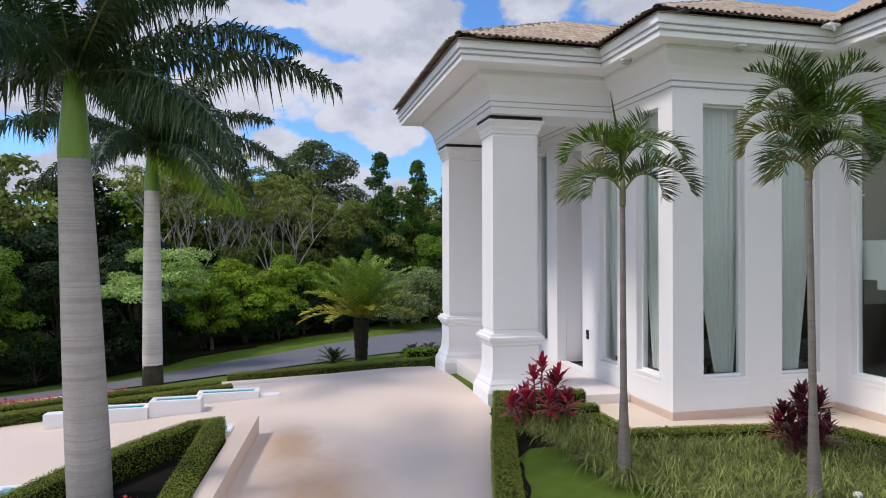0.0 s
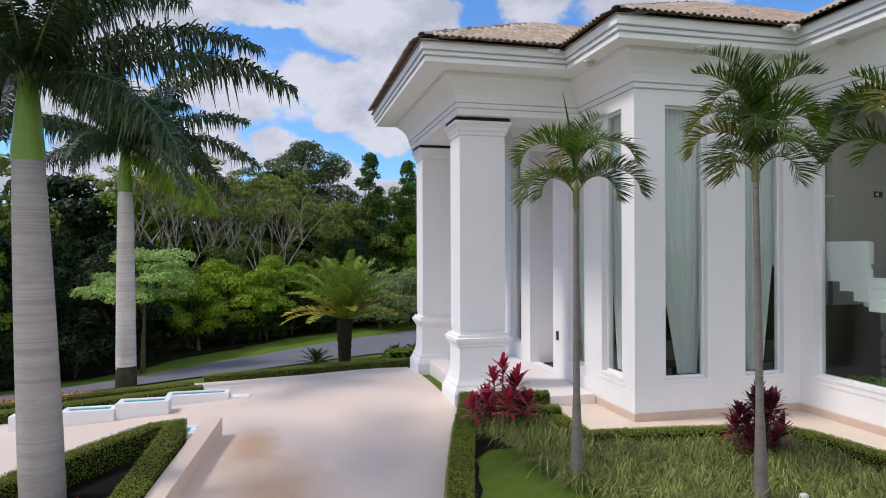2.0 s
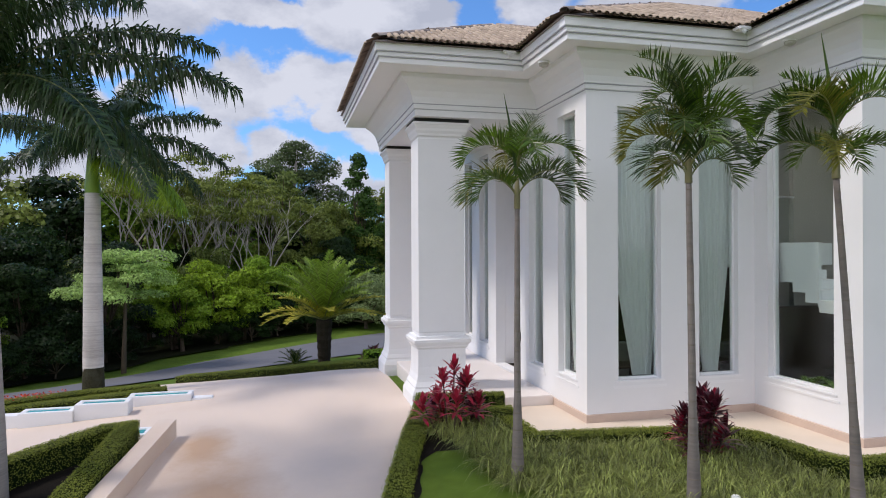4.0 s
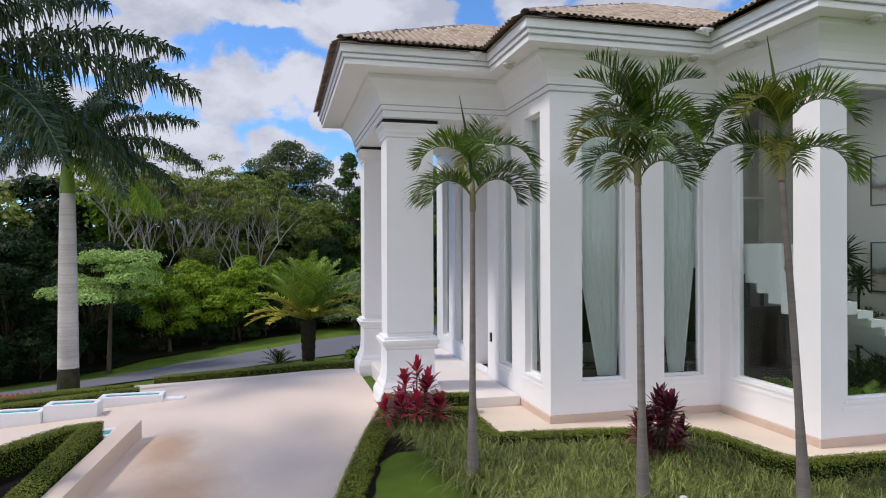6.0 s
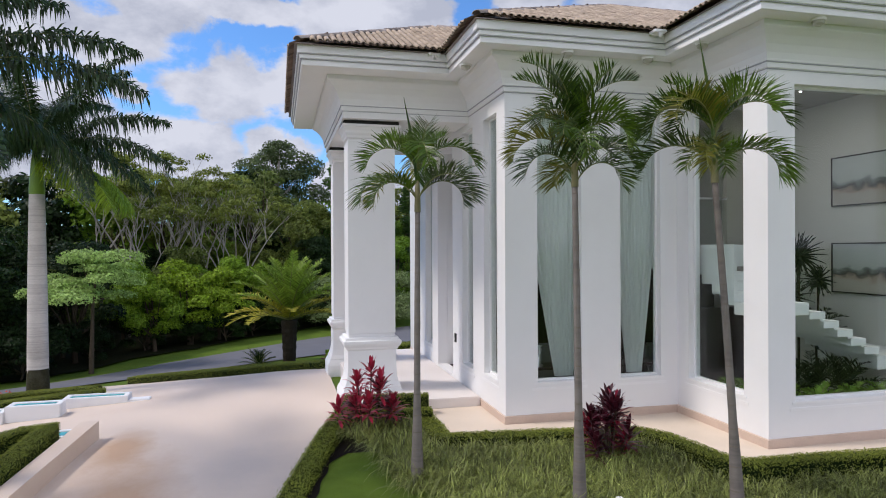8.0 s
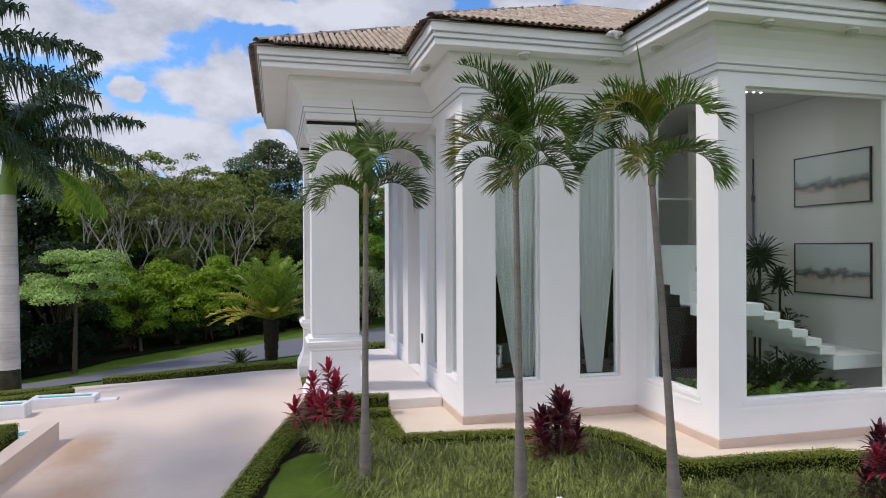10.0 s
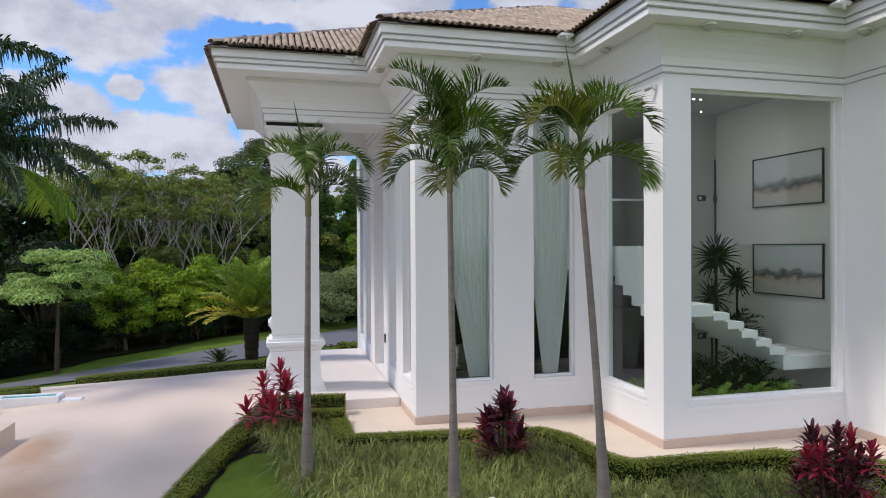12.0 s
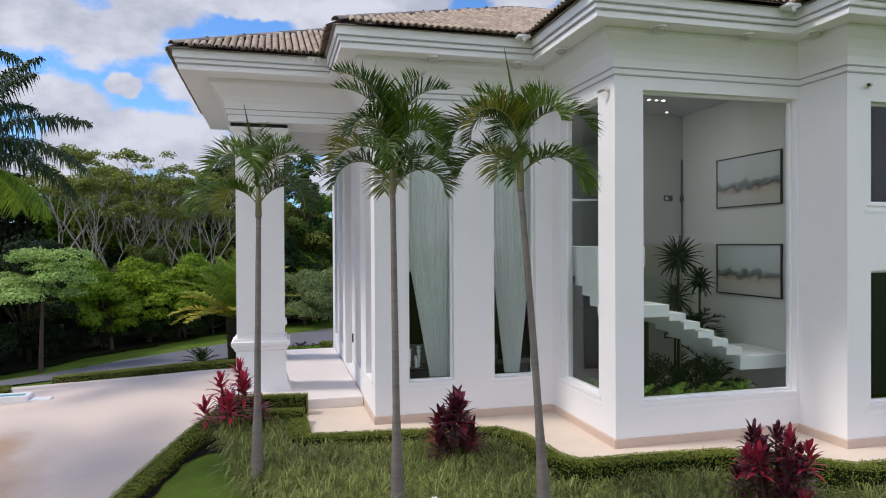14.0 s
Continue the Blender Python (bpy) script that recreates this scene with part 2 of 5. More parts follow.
def raw(name, verts, faces, material, parent=None, smoothed=False):
    me = bpy.data.meshes.new(name)
    me.from_pydata([tuple(v) for v in verts], [], faces)
    me.materials.append(material)
    ob = new(name, me)
    ob.parent = parent
    if smoothed:
        smooth(ob)
    return ob


def wall(name, axis, face, back, a0, a1, z0, z1, holes, material, label=""):
    """A wall between the planes face and back of the axis, from a0 to a1 along it, with holes (a, b, low, high) through it."""
    us = sorted({a0, a1, *[h[0] for h in holes], *[h[1] for h in holes]})
    zs = sorted({z0, z1, *[h[2] for h in holes], *[h[3] for h in holes]})
    solid = lambda i, j: 0 <= i < len(us) - 1 and 0 <= j < len(zs) - 1 and not any(
        h[0] <= (us[i] + us[i + 1]) / 2 <= h[1] and h[2] <= (zs[j] + zs[j + 1]) / 2 <= h[3] for h in holes)
    bm = bmesh.new()
    put = lambda u, d, z: bm.verts.new((d, u, z) if axis == "x" else (u, d, z))
    for i in range(len(us) - 1):
        for j in range(len(zs) - 1):
            if not solid(i, j):
                continue
            u0, u1, w0, w1 = us[i], us[i + 1], zs[j], zs[j + 1]
            for d in (face, back):
                bm.faces.new([put(*p) for p in ((u0, d, w0), (u1, d, w0), (u1, d, w1), (u0, d, w1))])
            for (di, dj), ((ua, wa), (ub, wb)) in (((-1, 0), ((u0, w0), (u0, w1))), ((1, 0), ((u1, w0), (u1, w1))), ((0, -1), ((u0, w0), (u1, w0))), ((0, 1), ((u0, w1), (u1, w1)))):
                if not solid(i + di, j + dj):
                    bm.faces.new([put(ua, face, wa), put(ub, face, wb), put(ub, back, wb), put(ua, back, wa)])
    bmesh.ops.remove_doubles(bm, verts=bm.verts, dist=1e-4)
    bmesh.ops.recalc_face_normals(bm, faces=bm.faces)
    return tagged(mesh_object(name, bm, material), label, "wall", kind="structure")


def sweep_bm(path, profile, closed=False):
    """A profile of (offset outwards, z) swept along plan points with mitred corners; outwards is to the right of the way."""
    bm = bmesh.new()
    n = len(path)
    rings = []
    for k, p in enumerate(path):
        p = Vector(p)
        a = (p - Vector(path[k - 1])).normalized() if k or closed else None
        b = (Vector(path[(k + 1) % n]) - p).normalized() if k < n - 1 or closed else None
        a, b = a or b, b or a
        na, nb = Vector((a.y, -a.x)), Vector((b.y, -b.x))
        m = (na + nb) / max(1 + na.dot(nb), 0.2)
        rings.append([bm.verts.new((p.x + m.x * o, p.y + m.y * o, z)) for o, z in profile])
    for k in range(n if closed else n - 1):
        r, s = rings[k], rings[(k + 1) % n]
        for j in range(len(profile) - 1):
            bm.faces.new((r[j], s[j], s[j + 1], r[j + 1]))
    bmesh.ops.recalc_face_normals(bm, faces=bm.faces)
    return bm


# ---- ground ----
def soft_plus(v, s=0.8):
    return s * math.log1p(math.exp(min(v / s, 60.0)))


def height(x, y):
    """The lie of the land: a crest before the porch, falling towards the near side, the fountain and the road."""
    near, far = soft_plus(11.2 - y) - soft_plus(3.0 - y), soft_plus(y - 15.5) - soft_plus(y - 29.0, 2.0)
    side = -0.06 * (soft_plus(4.2 - x) - soft_plus(-9.0 - x))
    return side - 0.125 * near - 0.15 * far + 0.10 * soft_plus(y - 44.0, 4.0) - 0.02


def sheet(name, inside, material, lift, x0, x1, y0, y1, step, label, category, flatten=None, clip=None):
    verts, faces, index = [], [], {}
    nx, ny = round((x1 - x0) / step), round((y1 - y0) / step)

    def vert(i, j):
        if (i, j) not in index:
            x, y = (clip or (lambda a, b: (a, b)))(x0 + i * step, y0 + j * step)
            index[i, j] = len(verts)
            verts.append((x, y, (flatten or height)(x, y) + lift))
        return index[i, j]

    for i in range(nx):
        for j in range(ny):
            if inside(x0 + (i + 0.5) * step, y0 + (j + 0.5) * step):
                faces.append((vert(i, j), vert(i + 1, j), vert(i + 1, j + 1), vert(i, j + 1)))
    ob = raw(name, verts, faces, material, smoothed=True)
    return tagged(ob, label, category, kind="structure")


def road_mid(x):
    return 29.4 + 0.6 * x if x > -2 else 28.2 + 1.0 * (x + 2) if x > -14 else 16.2 + 0.6 * (x + 14)


def build_ground():
    verts, faces = [], []
    xs = [-1500, -600, -250] + [-120 + 4 * k for k in range(20)] + [-40 + k for k in range(96)] + [56 + 4 * k for k in range(20)] + [250, 600, 1500]
    ys = [-1500, -600, -200, -60, -30] + [-14 + k for k in range(90)] + [76 + 6 * k for k in range(12)] + [250, 600, 1500]
    for y in ys:
        for x in xs:
            verts.append((x, y, height(max(-60, min(60, x)), max(-20, min(80, y))) - 0.05))
    w = len(xs)
    for j in range(len(ys) - 1):
        for i in range(w - 1):
            faces.append((j * w + i, j * w + i + 1, (j + 1) * w + i + 1, (j + 1) * w + i))
    tagged(raw("ground", verts, faces, GRASS, smoothed=True), "mown green lawn and wooded ground falling to the road", "ground", kind="structure")


def drive_edge_right(y):
    """The x of the driveway's edge along the clipped hedge."""
    return 4.02 if y > 11.6 else 3.06 + 0.294 * (y - 8.4) if y > 5 else 2.06 + 0.2 * (y - 5)


def drive_far(x):
    """The y of the driveway's far edge, along the low hedge."""
    return 17.3 - 0.85 * max(0.0, x - 3.4) if x > 2.4 else 17.3 + 0.05 * (2.4 - x) + 0.62 * max(0.0, 1.6 - x)


build_ground()
sheet("road", lambda x, y: abs(y - road_mid(x)) < 3.7, ASPHALT, 0.0, -40, 45, 0, 60, 0.4, "grey asphalt road curving past the woods", "road",
      clip=lambda x, y: (x, max(road_mid(x) - 3.4, min(road_mid(x) + 3.3, y))))
sheet("driveway", lambda x, y: x < drive_edge_right(y) + 0.1 and y < drive_far(x) and x > -9 and y > -8,
      DRIVE, 0.0, -9, 4.2, -8, 22, 0.15, "pale pink concrete driveway with faint stains and a painted grey shadow", "driveway",
      clip=lambda x, y: (min(x, drive_edge_right(y) + 0.06), min(y, drive_far(x))))


# ---- the house: walls, openings, mouldings ----
L_X, F2, F3, F4 = 6.42, 9.515, 7.376, 6.50  # facade planes
IN23, IN34, FAR_Y = 9.52, 12.64, 17.25
CORN_LOW, CORN_UP, SOFFIT, EAVE = 5.30, 5.39, 5.86, 6.18
T_W = 0.22
wall("wall_west", "x", L_X, L_X + T_W, F2 + T_W, FAR_Y, 0, 6.0, [(9.92, 10.62, 0.62, 5.05), (11.3, 12.0, 0.56, 5.05), (12.75, 14.05, 0.2, 4.95), (14.62, 15.3, 0.55, 5.0), (15.95, 16.6, 0.55, 5.0)], WHITE, "white stucco house wall facing the driveway")
wall("wall_south_1", "y", F2, F2 + T_W, L_X, IN23 + T_W, 0, 6.0, [(6.97, 7.74, 0.64, 5.05), (8.45, 9.2, 0.64, 5.05)], WHITE, "white stucco house wall with two tall curtained windows")
wall("wall_west_2", "x", IN23, IN23 + T_W, F3 + T_W, F2, 0, 6.0, [(7.87, 9.20, 0.64, 5.08)], WHITE, "white stucco return wall with a tall window")
wall("wall_south_2", "y", F3, F3 + T_W, IN23, IN34 + 0.13, 0, 6.0, [(9.97, 12.6, 0.63, 5.10)], WHITE, "white stucco wall with one great window")
wall("wall_west_3", "x", IN34, IN34 + 0.13, F4 + T_W, F3, 0, 6.0, [], WHITE, "plain white stucco return wall")
wall("wall_south_3", "y", F4, F4 + T_W, IN34, 22, 0, 6.0, [(13.05, 14.1, 3.45, 4.9), (13.05, 14.1, 0.6, 2.5)], WHITE, "white stucco wall with upper and lower windows")
wall("wall_north", "y", FAR_Y - T_W, FAR_Y, L_X + T_W, 22, 0, 6.0, [], WHITE, "plain white rear wall")
wall("wall_east", "x", 21.78, 22, F4 + T_W, FAR_Y - T_W, 0, 6.0, [], WHITE, "plain white far side wall")



def moulding(name, path, profile, material, label, category="trim"):
    return tagged(mesh_object(name, sweep_bm(path, profile), material), label, category, kind="structure")


# outward is to the right of the way, so the outline runs from the far right back along the near side
PATH_OUT = [(L_X, FAR_Y), (L_X, F2), (IN23, F2), (IN23, F3), (IN34, F3), (IN34, F4), (22, F4)]
CORNICE = [(-0.02, CORN_LOW - 0.012), (0.0, CORN_LOW - 0.012), (0.03, CORN_LOW + 0.004), (0.03, CORN_UP - 0.012), (0.05, CORN_UP + 0.004), (0.05, CORN_UP + 0.03),
           (0.07, 5.50), (0.12, 5.60), (0.20, 5.70), (0.28, 5.765), (0.30, 5.79), (0.30, SOFFIT + 0.01)]
FASCIA = [(0.05, SOFFIT), (0.56, SOFFIT), (0.58, SOFFIT + 0.01), (0.58, SOFFIT + 0.10), (0.615, SOFFIT + 0.115), (0.615, SOFFIT + 0.18), (0.65, SOFFIT + 0.195), (0.65, EAVE), (0.3, EAVE + 0.02)]


# thin grey strips just beneath the lips of the white mouldings
def grooves(name, path, rows, parent=None):
    bm = bmesh.new()
    for off, z, h in rows:
        g = sweep_bm(path, [(off - 0.02, z), (off, z), (off, z + h), (off - 0.02, z + h)])
        me = bpy.data.meshes.new("g")
        g.to_mesh(me)
        g.free()
        bm.from_mesh(me)
        bpy.data.meshes.remove(me)
    ob = mesh_object(name, bm, GROOVE, parent)
    return ob


def crown(path, nth, up=0.0, wide=0.0):
    c = moulding("trim_cornice_%d" % nth, path, [(o, z - up) for o, z in CORNICE], WHITE, "white coved cornice with two thin grooves under the eaves")
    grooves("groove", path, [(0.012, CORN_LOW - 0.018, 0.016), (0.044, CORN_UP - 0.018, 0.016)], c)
    f = moulding("trim_eave_%d" % nth, path, [(o + wide * (o > 0.5), z + up) for o, z in FASCIA], TRIM, "white stepped eaves fascia with flat soffit")
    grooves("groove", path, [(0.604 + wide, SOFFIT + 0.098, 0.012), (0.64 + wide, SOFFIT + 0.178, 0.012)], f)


crown(PATH_OUT, 1)
# the porch beam
PX, PY, PY2 = 4.06, 11.52, 15.95
PORCH = [(L_X, PY2), (PX, PY2), (PX, PY), (L_X, PY)]
bm = boxes((PX, PY, 5.17, L_X - 0.002, PY + 0.95, 5.95), (PX, PY2 - 0.95, 5.17, L_X - 0.002, PY2, 5.95), (PX, PY + 0.95, 5.17, PX + 0.95, PY2 - 0.95, 5.95))
tagged(mesh_object("wall_porch_beam", bm, WHITE), "white stucco beam carried by the porch columns", "beam", kind="structure")
tagged(mesh_object("ceiling_porch", boxes((PX + 0.95, PY + 0.95, 5.6, L_X, PY2 - 0.95, 5.7)), WHITE), "white porch ceiling", "ceiling", kind="structure")
crown(PORCH, 2, 0.004, 0.17)

# skirting and paving
moulding("baseboard", PATH_OUT, [(0.0, 0.13), (0.02, 0.12), (0.02, -0.3)], SKIRT, "pinkish stone skirting along the house", "baseboard")
tagged(mesh_object("pavement", boxes((5.32, 8.85, -0.4, L_X - 0.02, 10.8, 0.0), (L_X - 0.02, 8.5, -0.4, IN23, F2 - 0.02, 0.0), (8.5, 6.75, -0.4, IN23 - 0.02, 8.5, 0.0), (IN23 - 0.02, 6.68, -0.4, IN34 - 0.02, F3 - 0.02, 0.0), (11.6, 5.75, -0.4, 22, 6.3, 0.0), (11.1, 6.3, -0.4, IN34 - 0.02, 6.68, 0.0), (IN34 - 0.02, 6.3, -0.4, 22, F4 - 0.02, 0.0)), PAVE),
       "cream stone paving strip along the house", "paving", kind="structure")
tagged(mesh_object("floor_porch", boxes((4.3, 10.8, -0.6, L_X - 0.025, 16.6, 0.17), bevel=0.012), PORCHM), "pale stone porch floor one step up", "floor", kind="structure")


def window(nth, axis, face, a0, a1, z0, z1, label, panes=1):
    """A fixed window set back in its hole, with a frame, a projecting sill band and its pane."""
    w = thing("window_%d" % nth, label, "window", kind="structure")
    d = face + 0.13

    def b(u0, p0, w0, u1, p1, w1):
        return (p0, u0, w0, p1, u1, w1) if axis == "x" else (u0, p0, w0, u1, p1, w1)

    e = 0.035
    part("window_frame", boxes(b(a0 + 0.002, d - 0.03, z0 + 0.002, a0 + e, d + 0.04, z1 - 0.002), b(a1 - e, d - 0.03, z0 + 0.002, a1 - 0.002, d + 0.04, z1 - 0.002), b(a0 + e, d - 0.03, z0 + 0.002, a1 - e, d + 0.04, z0 + e), b(a0 + e, d - 0.03, z1 - e, a1 - e, d + 0.04, z1 - 0.002)), TRIM, w)
    part("window_sill", boxes(b(a0 - 0.10, face - 0.010, z0 - 0.13, a1 + 0.10, face - 0.002, z0 - 0.085), b(a0 - 0.06, face - 0.013, z0 - 0.035, a1 + 0.06, face - 0.002, z0 - 0.003), bevel=0.003), TRIM, w, "white moulded sill bands")
    pane = part("pane", boxes(b(a0 + e, d - 0.004, z0 + e, a1 - e, d + 0.004, z1 - e)), GLASS, w, "clear greenish glass")
    pane.visible_shadow = False
    return w


window(1, "y", F2, 6.97, 7.74, 0.64, 5.05, "tall narrow window with white frame before a pale curtain")
window(2, "y", F2, 8.45, 9.2, 0.64, 5.05, "tall narrow window with white frame before a tied curtain")
window(3, "x", IN23, 7.87, 9.20, 0.64, 5.08, "tall window in the return wall looking onto stairs")
window(4, "y", F3, 9.97, 12.6, 0.63, 5.10, "great double-height window before the white staircase")
window(5, "x", L_X, 9.92, 10.62, 0.62, 5.05, "tall narrow window facing the driveway with curtain")
window(6, "x", L_X, 11.3, 12.0, 0.56, 5.05, "tall narrow window facing the driveway near the entrance")
window(7, "x", L_X, 14.62, 15.3, 0.55, 5.0, "tall narrow window beyond the entrance niche")
window(8, "x", L_X, 15.95, 16.6, 0.55, 5.0, "tall narrow window at the far end of the porch")
window(9, "y", F4, 13.05, 14.1, 3.45, 4.9, "upper window with white frame and dark room behind")
window(10, "y", F4, 13.05, 14.1, 0.6, 2.5, "lower window with white frame and dark blind")


# ---- porch columns ----
def column(at):
    c = thing("porch_column", "square white plastered column with moulded pedestal and capital", "column", at, "porch columns")
    w, d = 0.85, 0.66

    def ring(name, profile, label=""):
        # profile: (outset, z) around the shaft's rectangle
        bm2 = sweep_bm([(w, 0), (w, d), (0, d), (0, 0)], profile, closed=True)
        return part(name, bm2, WHITE, c, label)

    ring("shaft", [(0, 1.16), (0, 4.90)])
    ring("panel_edge", [(0.0, 1.22), (0.012, 1.24), (0.012, 4.80), (0.0, 4.82)])
    ring("pedestal", [(0.16, -0.25), (0.16, 0.10), (0.13, 0.17), (0.10, 0.22), (0.10, 0.25), (0.06, 0.33), (0.035, 0.45), (0.025, 0.60), (0.025, 0.92), (0.05, 0.945)])
    ring("pedestal_cap", [(0.02, 0.93), (0.055, 0.95), (0.06, 0.98), (0.095, 1.02), (0.11, 1.05), (0.11, 1.10), (0.075, 1.115), (0.06, 1.16), (-0.01, 1.165)], "moulded white band")
    ring("capital", [(0.0, 4.84), (0.03, 4.86), (0.035, 4.90), (0.06, 4.945), (0.065, 4.99), (0.10, 5.05), (0.115, 5.06), (0.115, 5.10), (-0.02, 5.102)], "moulded white capital")
    part("shadow_gap", boxes((-0.085, -0.085, 5.10, w + 0.085, d + 0.085, 5.168)), DARK, c, "dark recessed joint under the beam")
    return c


first = column((4.18, 11.78, 0))
copy_thing(first, pose(4.18, 15.10, 0))


# ---- roofs ----
PITCH = 0.47


def tile_mesh(length, radius, taper=0.86):
    """A half-barrel clay tile, tapered, lying along -y downhill, with thickness."""
    bm = bmesh.new()
    seg, rows = 6, []
    for y, r in ((0.0, radius * taper), (-length, radius)):
        for rr in (r, r - 0.014):
            rows.append([bm.verts.new((-math.cos(math.pi * k / seg) * rr, y, math.sin(math.pi * k / seg) * rr * 0.72)) for k in range(seg + 1)])
    for k in range(seg):
        bm.faces.new((rows[0][k], rows[0][k + 1], rows[2][k + 1], rows[2][k]))
        bm.faces.new((rows[2][k], rows[2][k + 1], rows[3][k + 1], rows[3][k]))
    me = bpy.data.meshes.new("roof_tile")
    bmesh.ops.recalc_face_normals(bm, faces=bm.faces)
    bm.to_mesh(me)
    bm.free()
    for p in me.polygons:
        p.use_smooth = True
    return me


TILE_ME = tile_mesh(0.40, 0.050)
TILE_ME.materials.append(TILE)
RIDGE_ME = tile_mesh(0.36, 0.085, 0.90)
RIDGE_ME.materials.append(RIDGE)
TILE_W, TILE_L = 0.118, 0.33


def hip_roof(nth, x0, y0, x1, y1, label, near):
    """A hipped roof over the eaves rectangle. near: (x0, x1) of the stretch on the front slope whose tiles are single parts."""
    half = min(x1 - x0, y1 - y0) / 2
    top = EAVE + 0.03 + half * PITCH
    z0 = EAVE + 0.03
    r = thing("roof_%d" % nth, label, "roof", kind="structure")
    ym = y0 + half
    v = [(x0, y0, z0), (x1, y0, z0), (x1, y1, z0), (x0, y1, z0), (x0 + half, ym, top), (x1, ym, top)]
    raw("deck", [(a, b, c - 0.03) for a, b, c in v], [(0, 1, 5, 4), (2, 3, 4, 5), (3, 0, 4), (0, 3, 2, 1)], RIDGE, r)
    slope = math.atan(PITCH)
    run = half / math.cos(slope)
    verts, faces = [], []
    pan_v, pan_f = [], []
    base = [tuple(p.co) for p in TILE_ME.vertices]
    quads = [tuple(p.vertices) for p in TILE_ME.polygons]
    singles = 0
    rng = random.Random(nth)

    def place(m, single):
        nonlocal singles
        if single and singles < 300:
            ob = new("tile", TILE_ME)
            ob.parent, ob.matrix_local = r, m
            singles += 1
        else:
            k = len(verts)
            verts.extend((m @ Vector(p))[:] for p in base)
            faces.extend(tuple(k + a for a in q) for q in quads)

    # covers on the front slope and on the hip's side slope; channels between them are the dark deck with pan tiles below
    for side in (0, 1):
        length = (x1 - x0) if side == 0 else (y1 - y0)
        n = int(length / TILE_W)
        for i in range(n):
            u = (i + 0.5) * TILE_W
            if side == 0:
                reach = min(u, half) if nth < 9 else half
            else:
                reach = min(u, length - u, half)
            if side == 0 and x0 + u > near[1] + 3.0:
                continue
            rows = int(reach / math.cos(slope) / TILE_L + 0.05)
            for j in range(rows):
                d = j * TILE_L
                lift = 0.020 + 0.008 * rng.random()
                y_in, z_up = d * math.cos(slope), d * math.sin(slope)
                wob = pose(0, 0, 0, rng.uniform(-0.5, 0.5), rng.uniform(-1.5, 1.5), rng.uniform(-0.6, 0.6))
                if side == 0:
                    m = pose(x0 + u, y0 - 0.06 + y_in + 0.36 * math.cos(slope), z0 + z_up + 0.36 * math.sin(slope) + lift) @ pose(0, 0, 0, math.degrees(slope)) @ wob
                    flip = pose(x0 + u + TILE_W / 2, y0 - 0.05 + y_in + 0.36 * math.cos(slope), z0 + z_up + 0.36 * math.sin(slope) + 0.032) @ pose(0, 0, 0, math.degrees(slope)) @ pose(0, 0, 0, 0, 180, 0)
                else:
                    m = pose(x0 - 0.06 + y_in + 0.36 * math.cos(slope), y1 - u, z0 + z_up + 0.36 * math.sin(slope) + lift, 0, 0, -90) @ pose(0, 0, 0, math.degrees(slope)) @ wob
                    flip = pose(x0 - 0.05 + y_in + 0.36 * math.cos(slope), y1 - u - TILE_W / 2, z0 + z_up + 0.36 * math.sin(slope) + 0.055, 0, 0, -90) @ pose(0, 0, 0, math.degrees(slope)) @ pose(0, 0, 0, 0, 180, 0)
                place(m, side == 0 and near[0] <= x0 + u <= near[1] and j < 9)
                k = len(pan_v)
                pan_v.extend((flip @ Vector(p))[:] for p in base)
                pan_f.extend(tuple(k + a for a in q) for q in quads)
    ob = raw("clay_tiles", verts, faces, TILE_J, r, True)
    tagged(ob, "sandy clay barrel tiles with weathered patches", kind="stuff")
    tagged(raw("pan_tiles", pan_v, pan_f, PAN, r, True), "pan tiles coloured dark for the shade between the barrel tiles", kind="stuff")
    # hip and ridge caps
    for a, b in (((x0, y0, z0), (x0 + half, ym, top)), ((x0, y1, z0), (x0 + half, ym, top)), ((x0 + half, ym, top), (min(x1, near[1] + 3), ym, top))):
        a, b = Vector(a), Vector(b)
        n = int((b - a).length / 0.29)
        way = (b - a).normalized()
        for k in range(n):
            p = a + way * (0.29 * k + 0.42) + Vector((0, 0, 0.022))
            c = new("ridge_tile", RIDGE_ME)
            c.parent = r
            c.matrix_local = Matrix.Translation(p) @ way.to_track_quat("Y", "Z").to_matrix().to_4x4() @ pose(0, 0, 0, rng.uniform(-0.8, 0.8), rng.uniform(-2, 2))
    return r


hip_roof(1, 3.19, 10.62, 14.0, 16.82, "low hipped roof of sandy clay tiles over the porch", (3.2, 6.4))
hip_roof(2, 5.72, 8.82, 19.0, 18.0, "hipped roof of sandy clay barrel tiles with dark ridge", (5.6, 9.6))
hip_roof(3, 8.82, 6.68, 22.0, 17.0, "large hipped roof of sandy clay barrel tiles", (8.8, 12.4))
hip_roof(4, 11.92, 5.72, 24.0, 16.5, "hipped clay tile roof over the nearest wing", (11.8, 13.5))


# ---- plant materials ----
def leaf(name, colour, var=0.35, trans=0.3, rough=0.55, spec=0.2, alt=None):
    return mat(name, colour, rough, spec, var, 0.8, 12, 0.0, island=True, trans=trans, alt=alt)


# near-black green, also used to colour in deep shade of the wood
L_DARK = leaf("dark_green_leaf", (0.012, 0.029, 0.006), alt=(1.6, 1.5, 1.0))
L_MID = leaf("mid_green_leaf", (0.095, 0.185, 0.016), alt=(1.6, 1.4, 1.0))
L_LIME = leaf("bright_green_leaf", (0.155, 0.265, 0.018), alt=(1.5, 1.3, 1.0))
L_OLIVE = leaf("olive_leaf", (0.13, 0.17, 0.04), alt=(1.6, 1.45, 1.0))
L_PALE = leaf("pale_green_leaf", (0.31, 0.44, 0.12))
